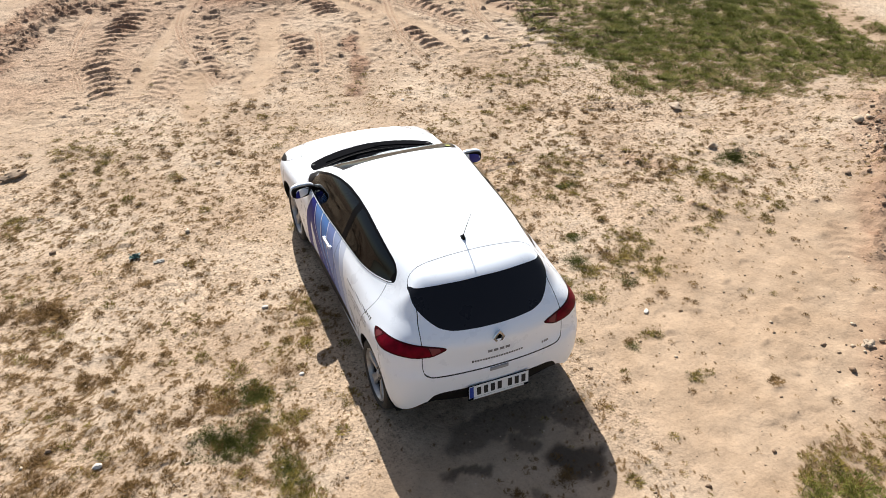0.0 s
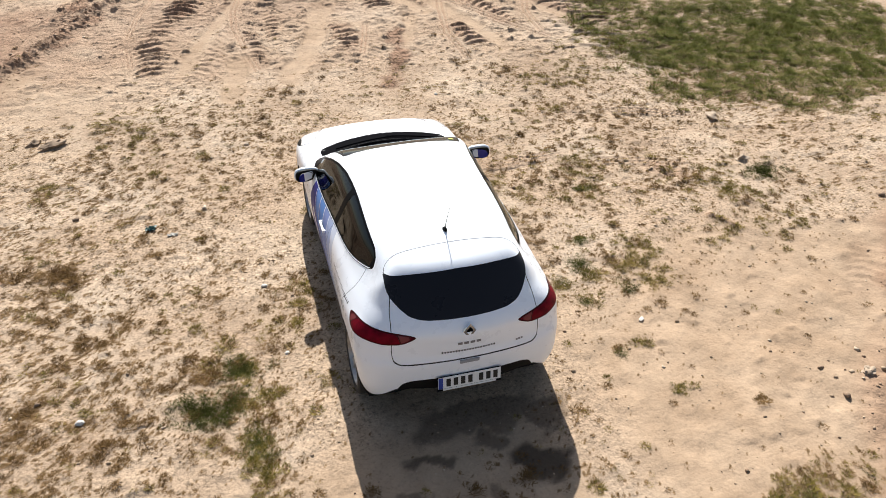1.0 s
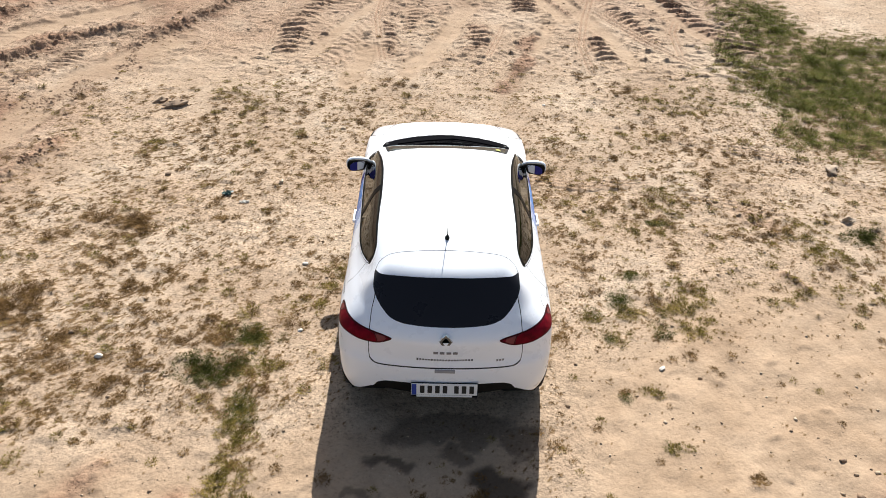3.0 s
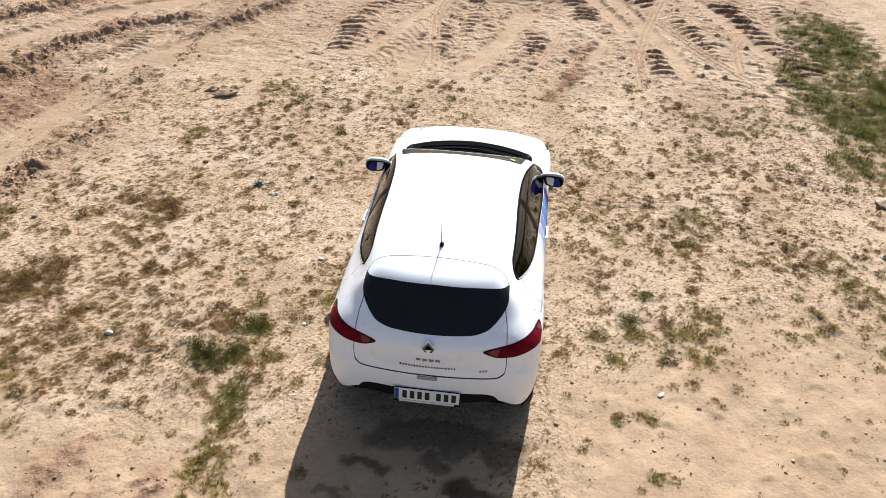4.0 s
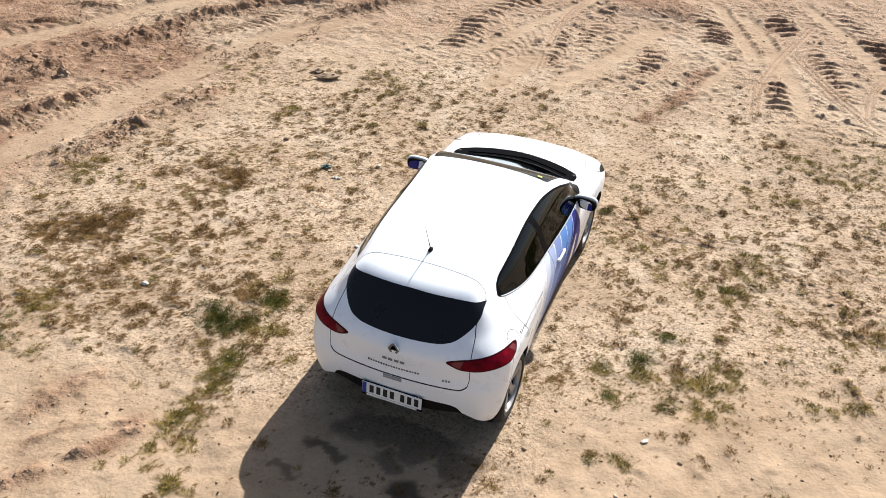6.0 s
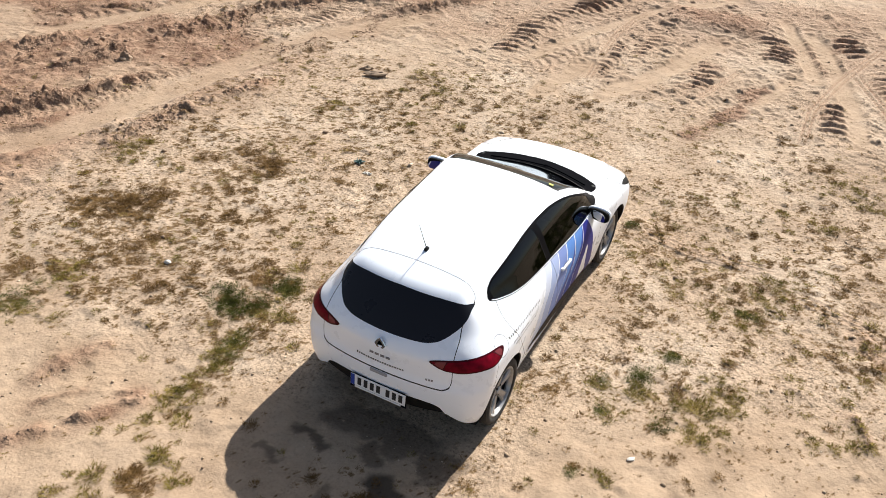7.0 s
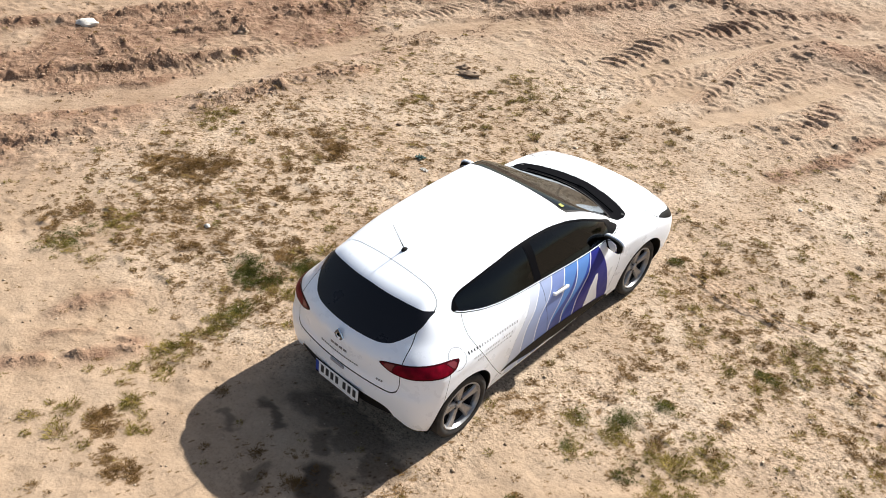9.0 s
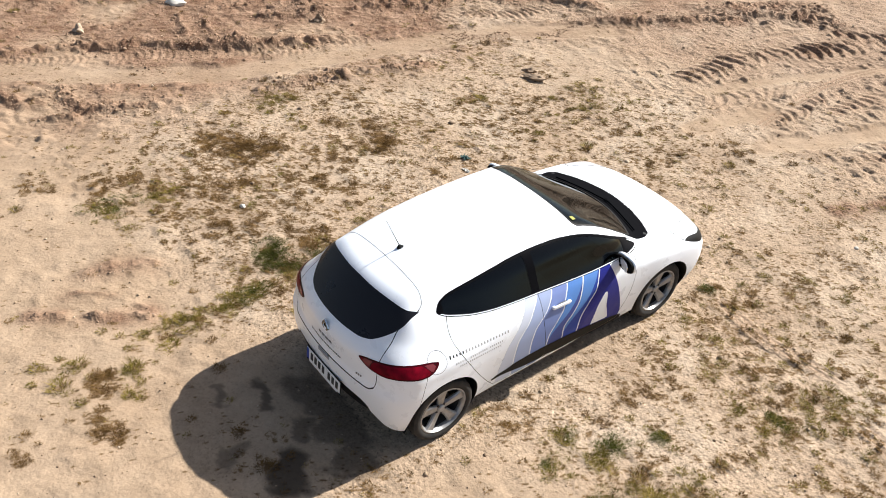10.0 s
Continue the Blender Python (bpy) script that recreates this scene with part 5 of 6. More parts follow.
def build_car():
    car = tagged(new("hatchback_car"), "white five-door hatchback with blue striped doors on dry soil", "car")
    skin = Skin()
    for s in (1, -1):
        for axle in AXLES:
            skin.cut(["body"], arch_field(s, axle), "open")
    lower = rounded(((0.0, 0.480), (0.30, 0.480), (0.46, 0.472), (0.53, 0.445), (0.575, 0.37), (0.62, 0.255), (0.665, 0.185), (0.70, 0.10), (-0.6, 0.10), (-0.6, 0.480)), 1)
    skin.cut(["body"], lambda v: np.where(v[:, 1] < -1.6, outline(np.abs(v[:, 0]), v[:, 2], lower), 9.0), "diffuser")
    skin.cut(["body"], lambda v: np.where(v[:, 1] > 1.5, outline(np.abs(v[:, 0]), v[:, 2], rounded(((-0.6, 0.68), (0.42, 0.66), (0.50, 0.60), (0.30, 0.56), (-0.6, 0.55)), 1)), 9.0), "grille")
    skin.cut(["body"], lambda v: np.where(v[:, 1] > 1.5, outline(np.abs(v[:, 0]), v[:, 2], rounded(((-0.6, 0.42), (0.55, 0.42), (0.60, 0.26), (-0.6, 0.24)), 1)), 9.0), "grille_low")
    skin.panel(["body"], on_top(BONNET, 1), "bonnet")
    for s, n in ((1, "_right"), (-1, "_left")):
        skin.cut(["body"], on_side(s, SIDE_GLASS, 1), "frame" + n)
        inner = on_side(s, SIDE_GLASS, 1)
        skin.cut(["frame" + n], lambda v: np.maximum(inner(v) + 0.016, np.abs(v[:, 1] + 0.93) - 0.405), "rear_glass" + n)
        skin.cut(["frame" + n], lambda v: np.maximum(inner(v) + 0.016, np.abs(v[:, 1] - 0.06) - 0.505), "front_glass" + n)
        skin.cut(["frame" + n], lambda v: inner(v) + 0.006, "strip" + n)
        skin.cut(["strip" + n], lambda v: inner(v) + 0.0125, "inner_frame" + n)
        skin.cut(["strip" + n], lambda v: v[:, 2] - (1.075 - 0.06 * v[:, 1]), "belt_line" + n)
        skin.cut(["body"], lamp_field(s), "tail_lamp" + n)
        skin.cut(["tail_lamp" + n], lamp_inner(s, 0.445, 0.500), "lamp_clear" + n)
        skin.cut(["tail_lamp" + n], lamp_inner(s, 0.403, 0.444), "lamp_inner" + n)
        skin.cut(["tail_lamp" + n], lamp_inner(s, 0.506, 0.84), "lamp_outer" + n)
        skin.panel(["body"], on_side(s, HEADLAMP, 2), "headlamp" + n, 0.002)
        skin.cut(["headlamp" + n], on_side(s, ((1.36, 0.815), (1.45, 0.760), (1.62, 0.690), (1.80, 0.675), (1.82, 0.735), (1.62, 0.775), (1.45, 0.815)), 1), "headlamp_unit" + n)
    skin.cut(["body"], on_top(SCREEN, 1), "screen")
    skin.cut(["screen"], lambda v: -(on_top(SCREEN, 1)(v) + 0.022), "screen_rim")
    skin.cut(["body"], on_top(COWL, 0), "cowl")
    skin.cut(["body"], on_tail(REAR_GLASS, 2), "rear_window")
    skin.panel(["body"], lambda v: hatch_field(v) * np.where(v[:, 2] < 0.68, 0.5, 1.0), "tailgate", 0.0030)
    skin.cut(["gap_tailgate"], lambda v: 1.225 - v[:, 2], "gap_roof")
    for s, n in ((1, "_right"), (-1, "_left")):
        skin.panel(["body"], on_side(s, FRONT_DOOR, 1), "front_door" + n)
        skin.panel(["body"], on_side(s, REAR_DOOR, 1), "rear_door" + n)
        for d in ("front_door", "rear_door"):
            skin.cut([d + n, "body"], on_side(s, MOULDING, 1), "moulding" + n)
            hole = on_side(s, ((0.285, 0.73), (0.325, 0.72), (0.355, 0.54), (0.43, 0.34), (0.205, 0.36), (0.232, 0.598)), 0)
            for k in range(6):
                field = stripe_field(s, k)
                skin.cut([d + n], (lambda v: np.maximum(field(v), -hole(v))) if k == 0 else field, "v%d_%s%s" % (k, d, n))
            for k, (a, b) in ((0, (0.05, 0.42)), (1, (-0.22, 0.20)), (2, (-0.40, 0.02))):
                skin.cut(["v%d_%s%s" % (k, d, n)], sweep_field(s, a, b), "w%d_%s%s" % (k, d, n))
    skin.panel(["body"], lambda v: np.where(v[:, 0] > 0.35, np.hypot(v[:, 1] + 1.53, v[:, 2] - 0.885) - 0.082, 9.0), "fuel_flap", 0.002)
    skin.panel(["body"], lambda v: np.where(v[:, 1] < -1.2, np.maximum(v[:, 1] - (-1.645 + 0.25 * (v[:, 2] - 0.8)), v[:, 2] - 0.86), 9.0), "rear_bumper", 0.002)
    skin.cut(["body"], lambda v: np.maximum(1.62 - v[:, 1], v[:, 2] - 0.80), "front_bumper")

    def panel(name, labels, mat, parent=car, label="", offset=0.0, loose=False):
        v, t, n = skin.piece(labels, offset)
        if not loose:
            return part(name, mesh_of(name, v, t, mat, n), mat, parent, label)
        # each connected stretch is a part of its own
        mark = np.arange(len(v))
        while True:
            low = mark[t].min(1)
            after = mark.copy()
            for k in range(3):
                np.minimum.at(after, t[:, k], low)
            if (after == mark).all():
                break
            mark = after
        for island in np.unique(mark):
            faces = t[mark[t[:, 0]] == island]
            if len(faces) > 12:
                used, tri = np.unique(faces, return_inverse=True)
                part(name, mesh_of(name, v[used], tri.reshape(-1, 3), mat, n[used]), mat, parent, label)

    panel("body_shell", ["body"], PAINT)
    present = set(skin.lab.tolist())
    for gap in sorted(l for l in present if l.startswith("gap_")):
        panel("panel_gap", [gap], SEAM_LIT if gap in ("gap_fuel_flap", "gap_roof") else SEAM, offset=-0.0015, loose=True)
    panel("bonnet", ["bonnet"], PAINT)
    panel("fuel_flap", ["fuel_flap"], PAINT)
    panel("front_bumper", ["front_bumper"], PAINT)
    panel("rear_bumper", ["rear_bumper"], PAINT)
    panel("diffuser", ["diffuser"], BLACK_PLASTIC, label="black plastic lower bumper insert", offset=-0.012)
    panel("grille", ["grille"], BLACK_PLASTIC, label="black front grille", offset=-0.01)
    panel("lower_grille", ["grille_low"], BLACK_PLASTIC, label="black lower grille", offset=-0.01)
    panel("windscreen", ["screen"], GLASS_SCREEN, offset=-0.003)
    panel("windscreen_rim", ["screen_rim"], BLACK_PLASTIC, offset=-0.002)
    panel("scuttle_panel", ["cowl"], SCUTTLE, label="black plastic panel below the windscreen", offset=-0.004)
    tailgate = panel("tailgate", ["tailgate"], PAINT)
    panel("rear_window", ["rear_window"], FILM, tailgate, "black filmed glass", offset=-0.002)
    tones = {"v0": "indigo", "w0": "navy", "v1": "blue", "w1": "sky", "v2": "slate", "w2": "sky", "v3": "lavender", "v4": "pale", "v5": "mist"}
    for s, n in ((1, "_right"), (-1, "_left")):
        for d in ("front_door", "rear_door"):
            door = panel(d, [d + n], PAINT)
            for k, hue in tones.items():
                if k + "_" + d + n in present:
                    panel("vinyl_stripe", [k + "_" + d + n], VINYL[hue], door, hue + " vinyl stripe", offset=0.0006)
            panel("side_window", [("front_glass" if d == "front_door" else "rear_glass") + n], GLASS if d == "front_door" else GLASS_DARK, door, "tinted glass" if d == "front_door" else "dark privacy glass", offset=-0.004)
        panel("window_frame", ["frame" + n, "strip" + n, "inner_frame" + n], BLACK_TRIM, label="gloss black window surround", offset=-0.001)
        panel("belt_trim", ["belt_line" + n], PAINT, label="bright strip under the side windows", offset=0.004)
        panel("side_moulding", ["moulding" + n], BLACK_PLASTIC, label="dark plastic lower door moulding", offset=0.006)
        lamp = panel("tail_lamp", ["tail_lamp" + n], LAMP_DARK, label="red tail lamp", offset=0.003)
        panel("lens", ["lamp_outer" + n], LAMP_RED, lamp, offset=0.005, loose=True)
        panel("lens", ["lamp_inner" + n], LAMP_RED, lamp, offset=0.005, loose=True)
        panel("reversing_lens", ["lamp_clear" + n], LAMP_PINK, lamp, "clear pinkish lens", offset=0.005, loose=True)
        head = panel("headlamp", ["headlamp" + n], LAMP_CLEAR, label="clear headlamp", offset=0.002)
        panel("reflector", ["headlamp_unit" + n], BLACK_PLASTIC, head, "dark reflector bowl", offset=0.001)
    # the dark lining inside the shell
    solid = [l for l in present if not l.startswith(("open", "screen", "front_glass", "rear_glass", "rear_window"))]
    v, t, nn = skin.piece(solid, -0.025)
    part("cabin_lining", mesh_of("cabin_lining", v, t[:, ::-1], CABIN, -nn), CABIN, car, "dark cabin lining")
    return car, tailgate


def place_on_skin(x, y, z, way):
    """Walks from outside along a direction to the skin; the point and its normal."""
    p0, d = np.array((x, y, z), float), np.array(way, float)
    d = d / np.linalg.norm(d)
    steps = np.linspace(0, 1.5, 3001)
    p = p0 + steps[:, None] * d
    i = int(np.argmax(body_field(p) < 0))
    return Vector(p[i]), Vector(slope(p[i:i + 1])[0])


def plaque(points, normal, thick=0.002):
    """A thin raised plate over four corner points."""
    bm = bmesh.new()
    low = [bm.verts.new(Vector(p) - normal * 0.002) for p in points]
    top = [bm.verts.new(Vector(p) + normal * thick) for p in points]
    bm.faces.new(top)
    bm.faces.new(low[::-1])
    for i in range(4):
        j = (i + 1) % 4
        bm.faces.new((low[i], low[j], top[j], top[i]))
    return bm


def skin_bar(name, at, way, along_dir, length, height, mat, parent, thick=0.0015, lean=0.0):
    """A small bar laid on the skin."""
    p, n = place_on_skin(*at, way)
    u = Vector(along_dir)
    u = (u - n * u.dot(n)).normalized()
    w = n.cross(u)
    u2 = u
    w = (w + u * lean).normalized()
    pts = [p - u2 * length / 2 - w * height / 2, p + u2 * length / 2 - w * height / 2, p + u2 * length / 2 + w * height / 2, p - u2 * length / 2 + w * height / 2]
    return part(name, plaque(pts, n, thick), mat, parent, smooth=False)


def build_wheel(car, x, axle, side):
    wheel = part("wheel", lathe([(0.040, 0.202), (0.055, 0.210), (0.070, 0.224), (0.086, 0.228), (0.090, 0.217), (0.074, 0.208), (0.052, 0.200), (0.040, 0.202)], 48), ALLOY, car, "grey alloy rim")
    # tyre black on the barrel puts the shade inside the rim into colour
    part("rim_barrel", lathe([(-0.075, 0.10), (-0.075, 0.195), (0.042, 0.198), (0.044, 0.190), (0.0, 0.184), (-0.06, 0.182)], 40), RUBBER, wheel, "inside of the rim, coloured dark as shade")
    profile = [(-0.080, 0.205), (-0.096, 0.235), (-0.098, 0.270), (-0.086, 0.294), (-0.060, 0.303), (-0.032, 0.304), (-0.030, 0.297), (-0.024, 0.297), (-0.022, 0.305), (0.022, 0.305), (0.024, 0.297), (0.030, 0.297), (0.032, 0.304),
               (0.060, 0.303), (0.086, 0.294), (0.098, 0.272), (0.097, 0.245), (0.084, 0.224), (0.05, 0.218)]
    part("tyre", lathe(profile, 60), RUBBER, wheel, "dusty black tyre")
    part("brake_disc", lathe([(-0.012, 0.05), (-0.012, 0.128), (0.008, 0.128), (0.008, 0.05)], 36), DISC, wheel)
    for k in range(5):
        bm = bmesh.new()
        a = 2 * math.pi * k / 5 + 0.3
        rows = []
        for r, half, face, deep in ((0.028, 0.026, 0.052, 0.03), (0.075, 0.031, 0.058, 0.03), (0.13, 0.036, 0.066, 0.028), (0.175, 0.044, 0.072, 0.024), (0.216, 0.060, 0.076, 0.02)):
            ring = []
            for w, up in ((-half, face - 0.012), (-half * 0.72, face), (-half * 0.25, face - 0.006), (half * 0.25, face - 0.006), (half * 0.72, face), (half, face - 0.012), (half, face - deep), (-half, face - deep)):
                ring.append(bm.verts.new((up, r * math.cos(a) - w * math.sin(a), r * math.sin(a) + w * math.cos(a))))
            rows.append(ring)
        for p, q in zip(rows, rows[1:]):
            for i in range(8):
                j = (i + 1) % 8
                bm.faces.new((p[i], p[j], q[j], q[i]))
        bm.faces.new(rows[0][::-1])
        bm.faces.new(rows[-1])
        part("spoke", bm, ALLOY, wheel)
        bolt = lathe([(0.046, 0.0005), (0.060, 0.0005), (0.060, 0.009), (0.046, 0.009)], 8)
        bmesh.ops.translate(bolt, verts=bolt.verts, vec=(0, 0.048 * math.cos(a + 0.628), 0.048 * math.sin(a + 0.628)))
        part("bolt", bolt, DISC, wheel)
    part("hub_cap", lathe([(0.04, 0.036), (0.058, 0.034), (0.066, 0.026), (0.068, 0.0005)], 24), ALLOY, wheel)
    part("backing_plate", lathe([(-0.03, 0.0005), (-0.03, 0.19)], 32), BLACK_PLASTIC, wheel)
    wheel.matrix_basis = pose(x, axle, HUB, 0, 0, 0 if side > 0 else 180)
    return wheel


def build_arches(car):
    for s in (1, -1):
        for axle in AXLES:
            bm = bmesh.new()
            rows = []
            for i in range(37):
                a = -0.42 + (math.pi + 0.84) * i / 36
                y, z = axle + ARCH * math.cos(a), HUB + ARCH * math.sin(a) / 0.97
                w = float(half_width(np.array([y]), np.array([max(z, 0.17)]))[0]) - 0.001
                rows.append([bm.verts.new((s * x, axle + (y - axle) * k, HUB + (z - HUB) * k)) for x, k in ((w, 1.0), (w - 0.012, 0.985), (w - 0.03, 1.0), (0.50, 1.02), (0.42, 0.9))])
            for p, q in zip(rows, rows[1:]):
                for j in range(4):
                    bm.faces.new((p[j], p[j + 1], q[j + 1], q[j]))
            part("wheel_arch", bm, BLACK_PLASTIC, car, "black wheel arch liner")


def build_mirror(car, s):
    def squared(y, z):
        r, a = math.hypot(y, z), math.atan2(z, y)
        c, w = math.cos(a), math.sin(a)
        return r * math.copysign(abs(c) ** 0.72, c), r * math.copysign(abs(w) ** 0.72, w)

    housing = bmesh.new()
    bmesh.ops.create_icosphere(housing, subdivisions=4, radius=1)
    for v in housing.verts:
        y = v.co.y
        x, z = squared(v.co.x, v.co.z)
        back = max(0.0, -y)
        v.co = Vector((x * 0.122, (y * 0.060 if y > 0 else -0.016 * min(1, back * 2.2)), z * (0.068 + 0.010 * x)))
    turn = pose(s * 0.868, 0.475, 0.992, 0, 0, -s * 8) @ Matrix.Diagonal((s, 1, 1, 1))
    for v in housing.verts:
        v.co = turn @ v.co
    mirror = part("wing_mirror", housing, PAINT, car)

    rim = lathe([(0.0, 0.0005), (0.0, 0.96), (-0.010, 0.99), (0.002, 1.03), (0.016, 1.02)], 40)
    for v in rim.verts:
        x = v.co.x
        y, z = squared(v.co.y, v.co.z)
        v.co = turn @ Vector((y * 0.112, -0.024 + x * 0.9, -0.004 + z * (0.060 + 0.009 * y)))
    part("mirror_surround", rim, BLACK_PLASTIC, mirror, "black mirror surround")
    glass = lathe([(0.0, 0.0005), (0.0, 0.9), (0.004, 0.9)], 40)
    for v in glass.verts:
        x = v.co.x
        y, z = squared(v.co.y, v.co.z)
        v.co = turn @ Vector((y * 0.100, -0.040 + x - 0.030 * y - 0.004 * z, -0.004 + z * (0.052 + 0.008 * y)))
    part("mirror_glass", glass, MIRROR, mirror, "mirror glass")
    foot = tube([(s * 0.745, 0.52, 0.955), (s * 0.79, 0.515, 0.952), (s * 0.84, 0.50, 0.955)], 0.028, 10)
    part("mirror_foot", foot, BLACK_TRIM, mirror, "black mirror foot")


def build_handle(car, s):
    p, n = place_on_skin(s * 1.2, -0.25, 0.85, (-s, 0, 0))
    bm = joined(box(0.020, 0.205, 0.030, bevel=0.009, segments=3), box(0.03, 0.03, 0.026, (-s * 0.018, 0.09, 0), 0.006), box(0.03, 0.03, 0.026, (-s * 0.018, -0.09, 0), 0.006))
    bmesh.ops.transform(bm, matrix=Matrix.Translation(p + n * 0.013) @ pose(0, 0, 0, -4, 0, 0), verts=bm.verts)
    handle = part("door_handle", bm, PAINT, car)
    # flat grey disc on the skin; the recess's shade is its colour
    dish = lathe([(0.0, 0.0005), (0.0, 0.9), (0.004, 1.0)], 28)
    for v in dish.verts:
        x, y, z = v.co
        v.co = p + n * 0.0015 + Vector((s * x * 0.3, y * 0.075, z * 0.030))
    part("handle_recess", dish, INK_GREY, handle, "shaded grey handle recess")


def build_cabin(car):
    part("cabin_floor", box(1.45, 3.1, 0.03, (0, -0.1, 0.30)), CABIN, car, "dark cabin floor")
    for s in (1, -1):
        seat = part("front_seat", joined(box(0.50, 0.52, 0.18, (s * 0.36, -0.12, 0.50), 0.05), box(0.50, 0.14, 0.56, (s * 0.36, -0.44, 0.80), 0.05, pose(0, 0, 0, 16))), CABIN, car, "dark cloth front seat")
        part("headrest", box(0.27, 0.10, 0.17, (s * 0.36, -0.53, 1.17), 0.04, pose(0, 0, 0, 10)), CABIN, seat)
    bench = part("rear_bench", joined(box(1.22, 0.48, 0.16, (0, -0.98, 0.52), 0.05), box(1.20, 0.14, 0.50, (0, -1.26, 0.78), 0.05, pose(0, 0, 0, 18))), CABIN, car, "dark cloth rear bench")
    for x in (-0.38, 0, 0.38):
        part("headrest", box(0.24, 0.09, 0.14, (x, -1.33, 1.06), 0.04, pose(0, 0, 0, 12)), CABIN, bench)
    part("parcel_shelf", box(1.05, 0.42, 0.03, (0, -1.56, 0.95), 0.01), CABIN, car)
    part("dashboard", joined(box(1.36, 0.42, 0.26, (0, 0.72, 0.80), 0.07), box(1.30, 0.34, 0.06, (0, 0.86, 0.90), 0.03), box(0.30, 0.12, 0.34, (0, 0.52, 0.68), 0.04)), CABIN, car, "dark dashboard")
    part("centre_display", box(0.22, 0.02, 0.15, (0, 0.505, 0.87), 0.008, pose(0, 0, 0, -15)), CABIN_GREY, car, "grey centre display")
    wheel = bmesh.new()
    rings = []
    for i in range(32):
        a = 2 * math.pi * i / 32
        rings.append([wheel.verts.new(((0.18 + 0.016 * math.cos(b)) * math.cos(a), 0.016 * math.sin(b), (0.18 + 0.016 * math.cos(b)) * math.sin(a))) for b in [2 * math.pi * k / 8 for k in range(8)]])
    for i in range(32):
        p, q = rings[i], rings[(i + 1) % 32]
        for k in range(8):
            wheel.faces.new((p[k], p[(k + 1) % 8], q[(k + 1) % 8], q[k]))
    wheel = joined(wheel, box(0.32, 0.03, 0.05, (0, 0, 0), 0.012), box(0.05, 0.03, 0.18, (0, 0, -0.09), 0.012))
    bmesh.ops.transform(wheel, matrix=pose(-0.36, 0.40, 0.86, -24), verts=wheel.verts)
    part("steering_wheel", wheel, CABIN, car, "black steering wheel")
    part("inner_mirror", box(0.20, 0.03, 0.06, (0, 0.26, 1.27), 0.012), CABIN, car, "dark inner mirror")
    p, n = place_on_skin(0.475, 0.135, 1.9, (0, 0, -1))
    label = box(0.045, 0.040, 0.002, bevel=0.0006, segments=1)
    bmesh.ops.transform(label, matrix=Matrix.Translation(p + n * 0.003) @ Vector((0, 0, 1)).rotation_difference(n).to_matrix().to_4x4(), verts=label.verts)
    part("windscreen_sticker", label, YELLOW, car, "yellow sticker on the windscreen")


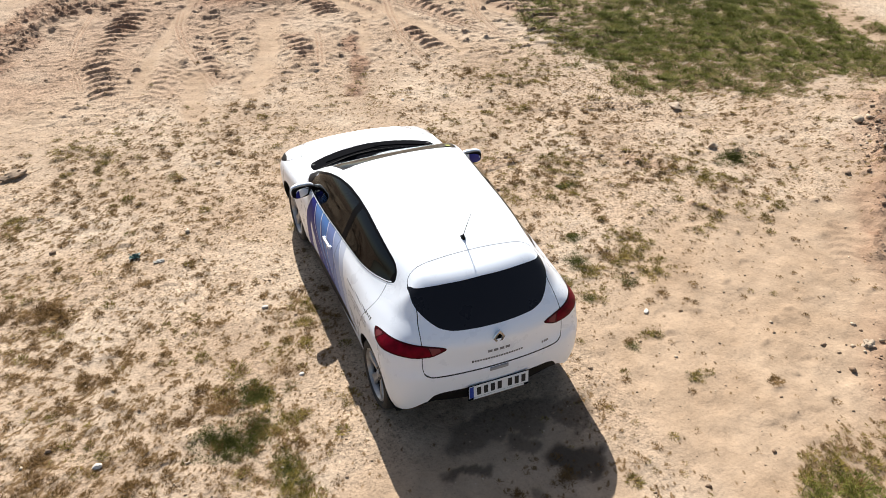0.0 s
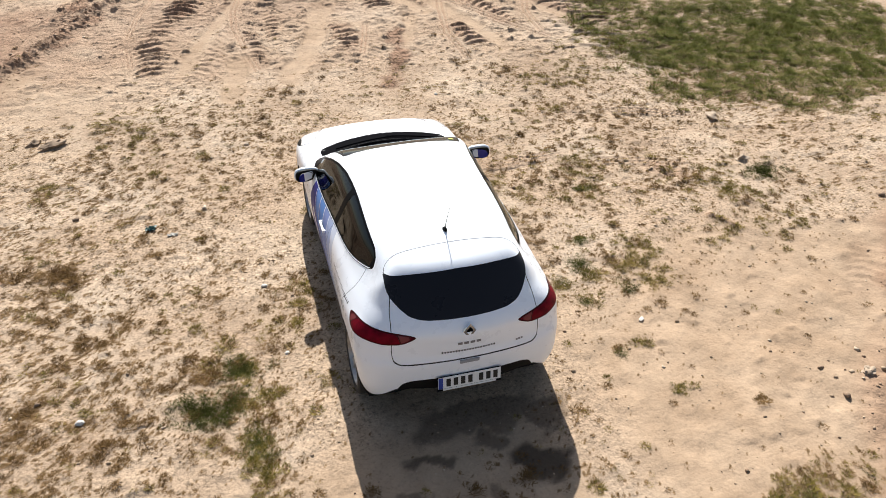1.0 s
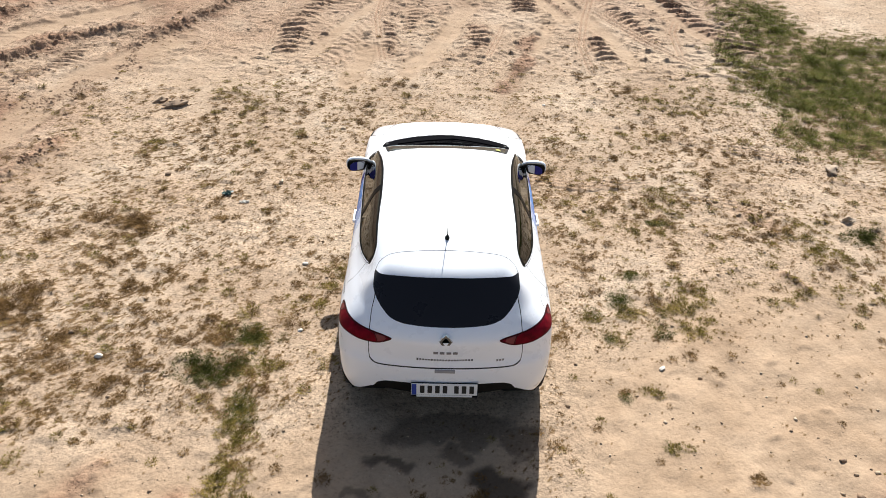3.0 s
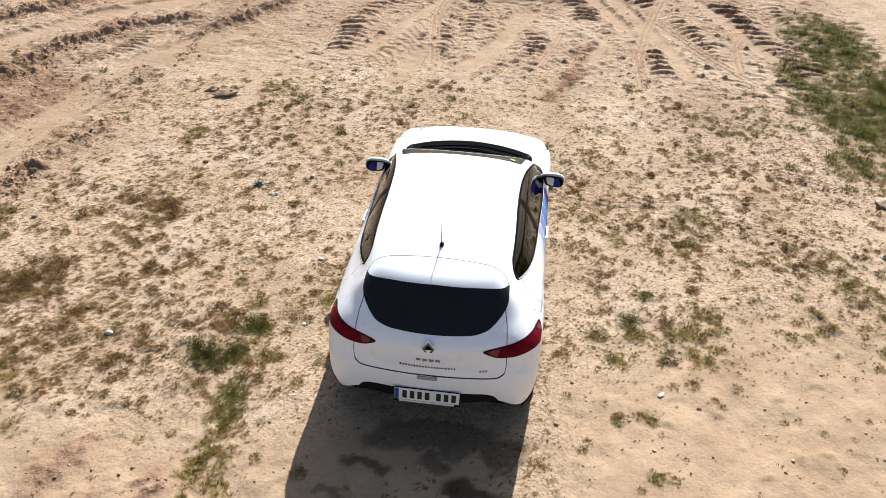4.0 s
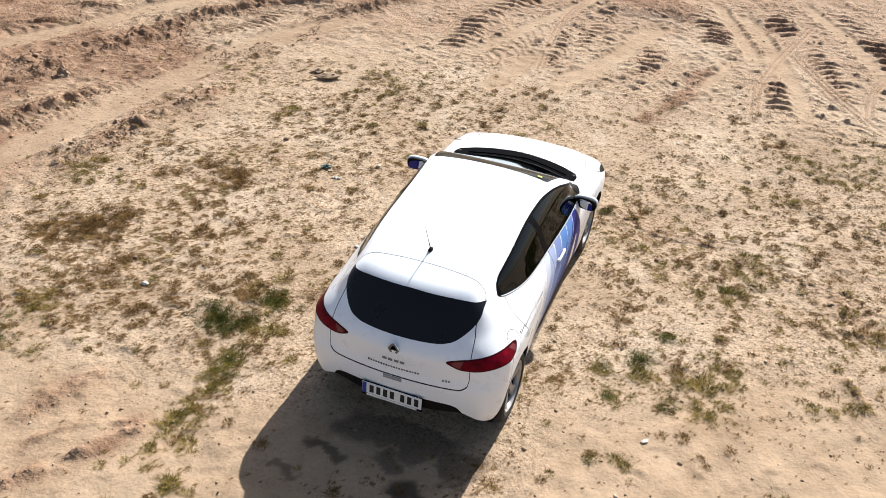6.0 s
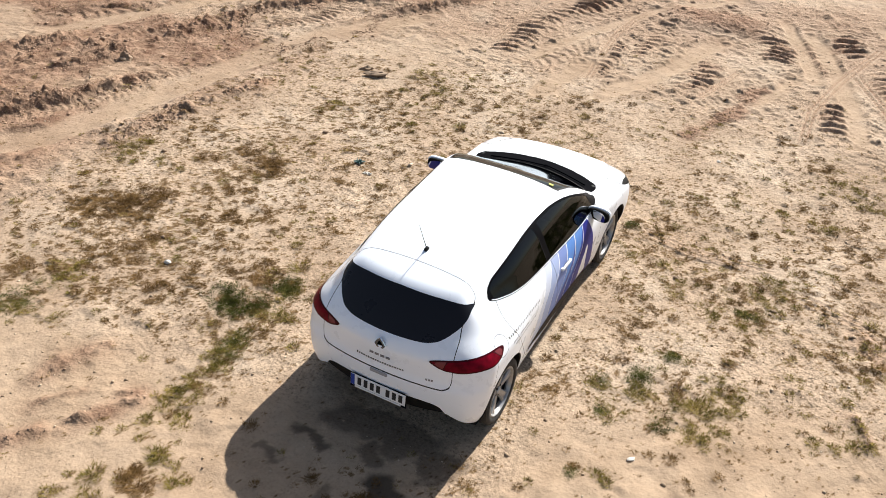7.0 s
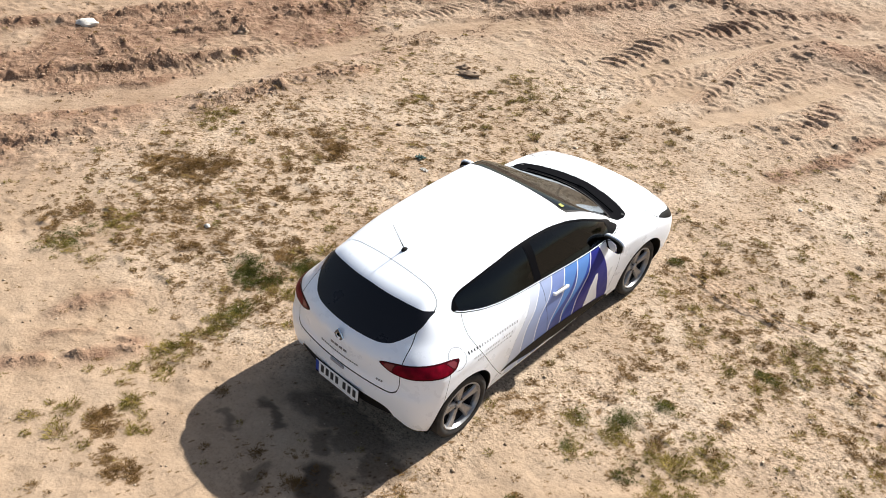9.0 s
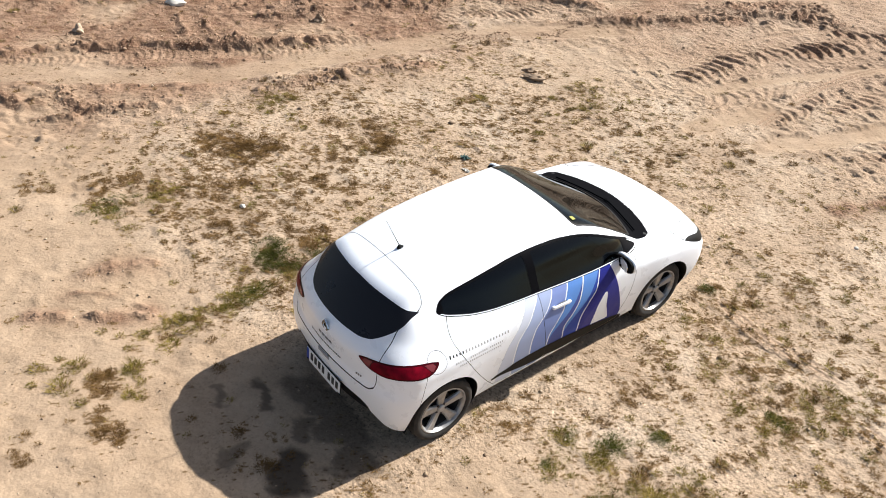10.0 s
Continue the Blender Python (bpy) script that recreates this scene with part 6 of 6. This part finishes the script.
def build_details(car, tailgate):
    part("underbody", box(1.30, 3.66, 0.10, (0, 0.02, 0.225), 0.04), BLACK_PLASTIC, car, "dark underbody")
    # aerial
    p, n = place_on_skin(0, -1.305, 1.8, (0, 0, -1))
    foot = lathe([(-0.004, 0.022), (0.005, 0.022), (0.015, 0.016), (0.026, 0.009), (0.030, 0.0005)], 20)
    for v in foot.verts:
        v.co = p + Vector((v.co.y * 0.85, v.co.z * 1.5 - v.co.x * 0.3, v.co.x))
    aerial = part("aerial", foot, BLACK_PLASTIC, car, "black roof aerial foot")
    start = p + Vector((0, -0.006, 0.018))
    part("mast", tube([start, start + Vector((0, -0.055, 0.13)), start + Vector((0.004, -0.128, 0.300))], 0.0040, 8, 0.5), BLACK_PLASTIC, aerial, "thin black mast")
    # number plate, its lettering kept as plain bars
    centre, tilt = Vector((0, -2.062, 0.447)), pose(0, 0, 0, -6)

    def plate_box(w, h, x, z, out):
        bm = box(w, 0.005, h, (x, -out, z), 0.0012, segments=1)
        bmesh.ops.transform(bm, matrix=Matrix.Translation(centre) @ tilt, verts=bm.verts)
        return bm

    plate = part("number_plate", plate_box(0.520, 0.112, 0, 0, 0.006), PLATE, car, "white number plate with dark bars")
    part("plate_holder", plate_box(0.530, 0.142, 0, -0.010, 0.0), BLACK_TRIM, plate, "black plate holder")
    part("plate_band", plate_box(0.036, 0.106, -0.239, 0, 0.0085), PLATE_BLUE, plate, "blue band")
    for x in (-0.175, -0.115, -0.055, 0.005, 0.095, 0.155, 0.215):
        part("plate_bar", plate_box(0.036, 0.074, x, 0, 0.0085), INK, plate)
    part("dealer_strip", plate_box(0.44, 0.016, 0, -0.068, 0.0055), PLATE, plate)
    # tailgate badge: a plain chrome rhombus, and bars for lettering
    p, n = place_on_skin(0, -2.4, 0.905, (0, 1, 0))
    bm = bmesh.new()
    loops = []
    for k, out in ((1.0, 0.0), (0.86, 0.010), (0.52, 0.010), (0.44, 0.002)):
        loops.append([bm.verts.new(p + n * out + Vector((x * k, 0, z * k))) for x, z in ((0, 0.080), (0.030, 0.044), (0.056, 0), (0.030, -0.044), (0, -0.080), (-0.030, -0.044), (-0.056, 0), (-0.030, 0.044))])
    for a, b in zip(loops, loops[1:]):
        for i in range(8):
            bm.faces.new((a[i], a[(i + 1) % 8], b[(i + 1) % 8], b[i]))
    badge = part("badge", bm, CHROME, tailgate, "chrome rhombus badge", smooth=False)
    core = bmesh.new()
    core.faces.new([core.verts.new(p + n * 0.004 + Vector((x, 0, z))) for x, z in ((0, 0.040), (-0.028, 0), (0, -0.040), (0.028, 0))])
    bmesh.ops.solidify(core, geom=core.faces[:], thickness=0.003)
    part("badge_core", core, INK, badge, "black centre of the badge", smooth=False)
    for x in (-0.075, -0.026, 0.026, 0.075):
        skin_bar("chrome_bar", (x, -2.4, 0.800), (0, 1, 0), (1, 0, 0), 0.036, 0.020, DULL_CHROME, tailgate, 0.004)
    x = -0.215
    for k in range(20):
        tall = 0.021 if k in (0, 5) else 0.015
        skin_bar("lettering_bar", (x, -2.4, 0.728), (0, 1, 0), (1, 0, 0), 0.0135, tall, INK, tailgate)
        x += 0.0222
    for k, x in enumerate((0.405, 0.428, 0.45)):
        skin_bar("chrome_bar", (x, -2.4, 0.705), (0, 1, 0), (1, 0, 0), 0.016, 0.016, DULL_CHROME, tailgate, 0.003)
    grip, gn = place_on_skin(0, -2.4, 0.628, (0, 1, 0))
    bm = box(0.16, 0.014, 0.034, bevel=0.006)
    bmesh.ops.transform(bm, matrix=Matrix.Translation(grip), verts=bm.verts)
    part("tailgate_grip", bm, INK_GREY, car, "grey tailgate grip")
    # lettering on the flanks as plain bars
    for s in (1, -1):
        for row, (z0, start, count, wide, gapw, tall, ink) in enumerate(((0.885, -1.415, 20, 0.0215, 0.0305, 0.022, INK_GREY), (0.815, -1.37, 24, 0.0125, 0.0205, 0.018, INK_GREY), (0.775, -1.33, 22, 0.0120, 0.0195, 0.015, INK_GREY))):
            for k in range(count):
                if row == 1 and k in (5, 6, 16):
                    continue
                y = start + k * gapw
                z = z0 - 0.05 * (y - start)
                skin_bar("lettering_bar", (s * 1.2, y, z), (-s, 0, 0), (0, 1, 0), wide * 0.55, tall * (1.3 if row == 0 and k in (0, 5) else 1), INK if row == 0 and k < 5 else ink, car, 0.001)
    # wipers along the scuttle
    for a, b in (((-0.50, 0.93), (0.12, 1.045)), ((0.05, 1.06), (0.55, 0.92))):
        pts = []
        for u in np.linspace(0, 1, 7):
            x, y = a[0] + (b[0] - a[0]) * u, a[1] + (b[1] - a[1]) * u
            q, m = place_on_skin(x, y, 1.6, (0, 0, -1))
            pts.append(q + m * 0.012)
        part("wiper", tube(pts, 0.008, 6), SCUTTLE, car, "black wiper")


CAR, TAILGATE = build_car()
for s in (1, -1):
    for axle in AXLES:
        build_wheel(CAR, s * (0.742 if axle < 0 else 0.724), axle, s)
    build_mirror(CAR, s)
    build_handle(CAR, s)
build_arches(CAR)
build_cabin(CAR)
build_details(CAR, TAILGATE)
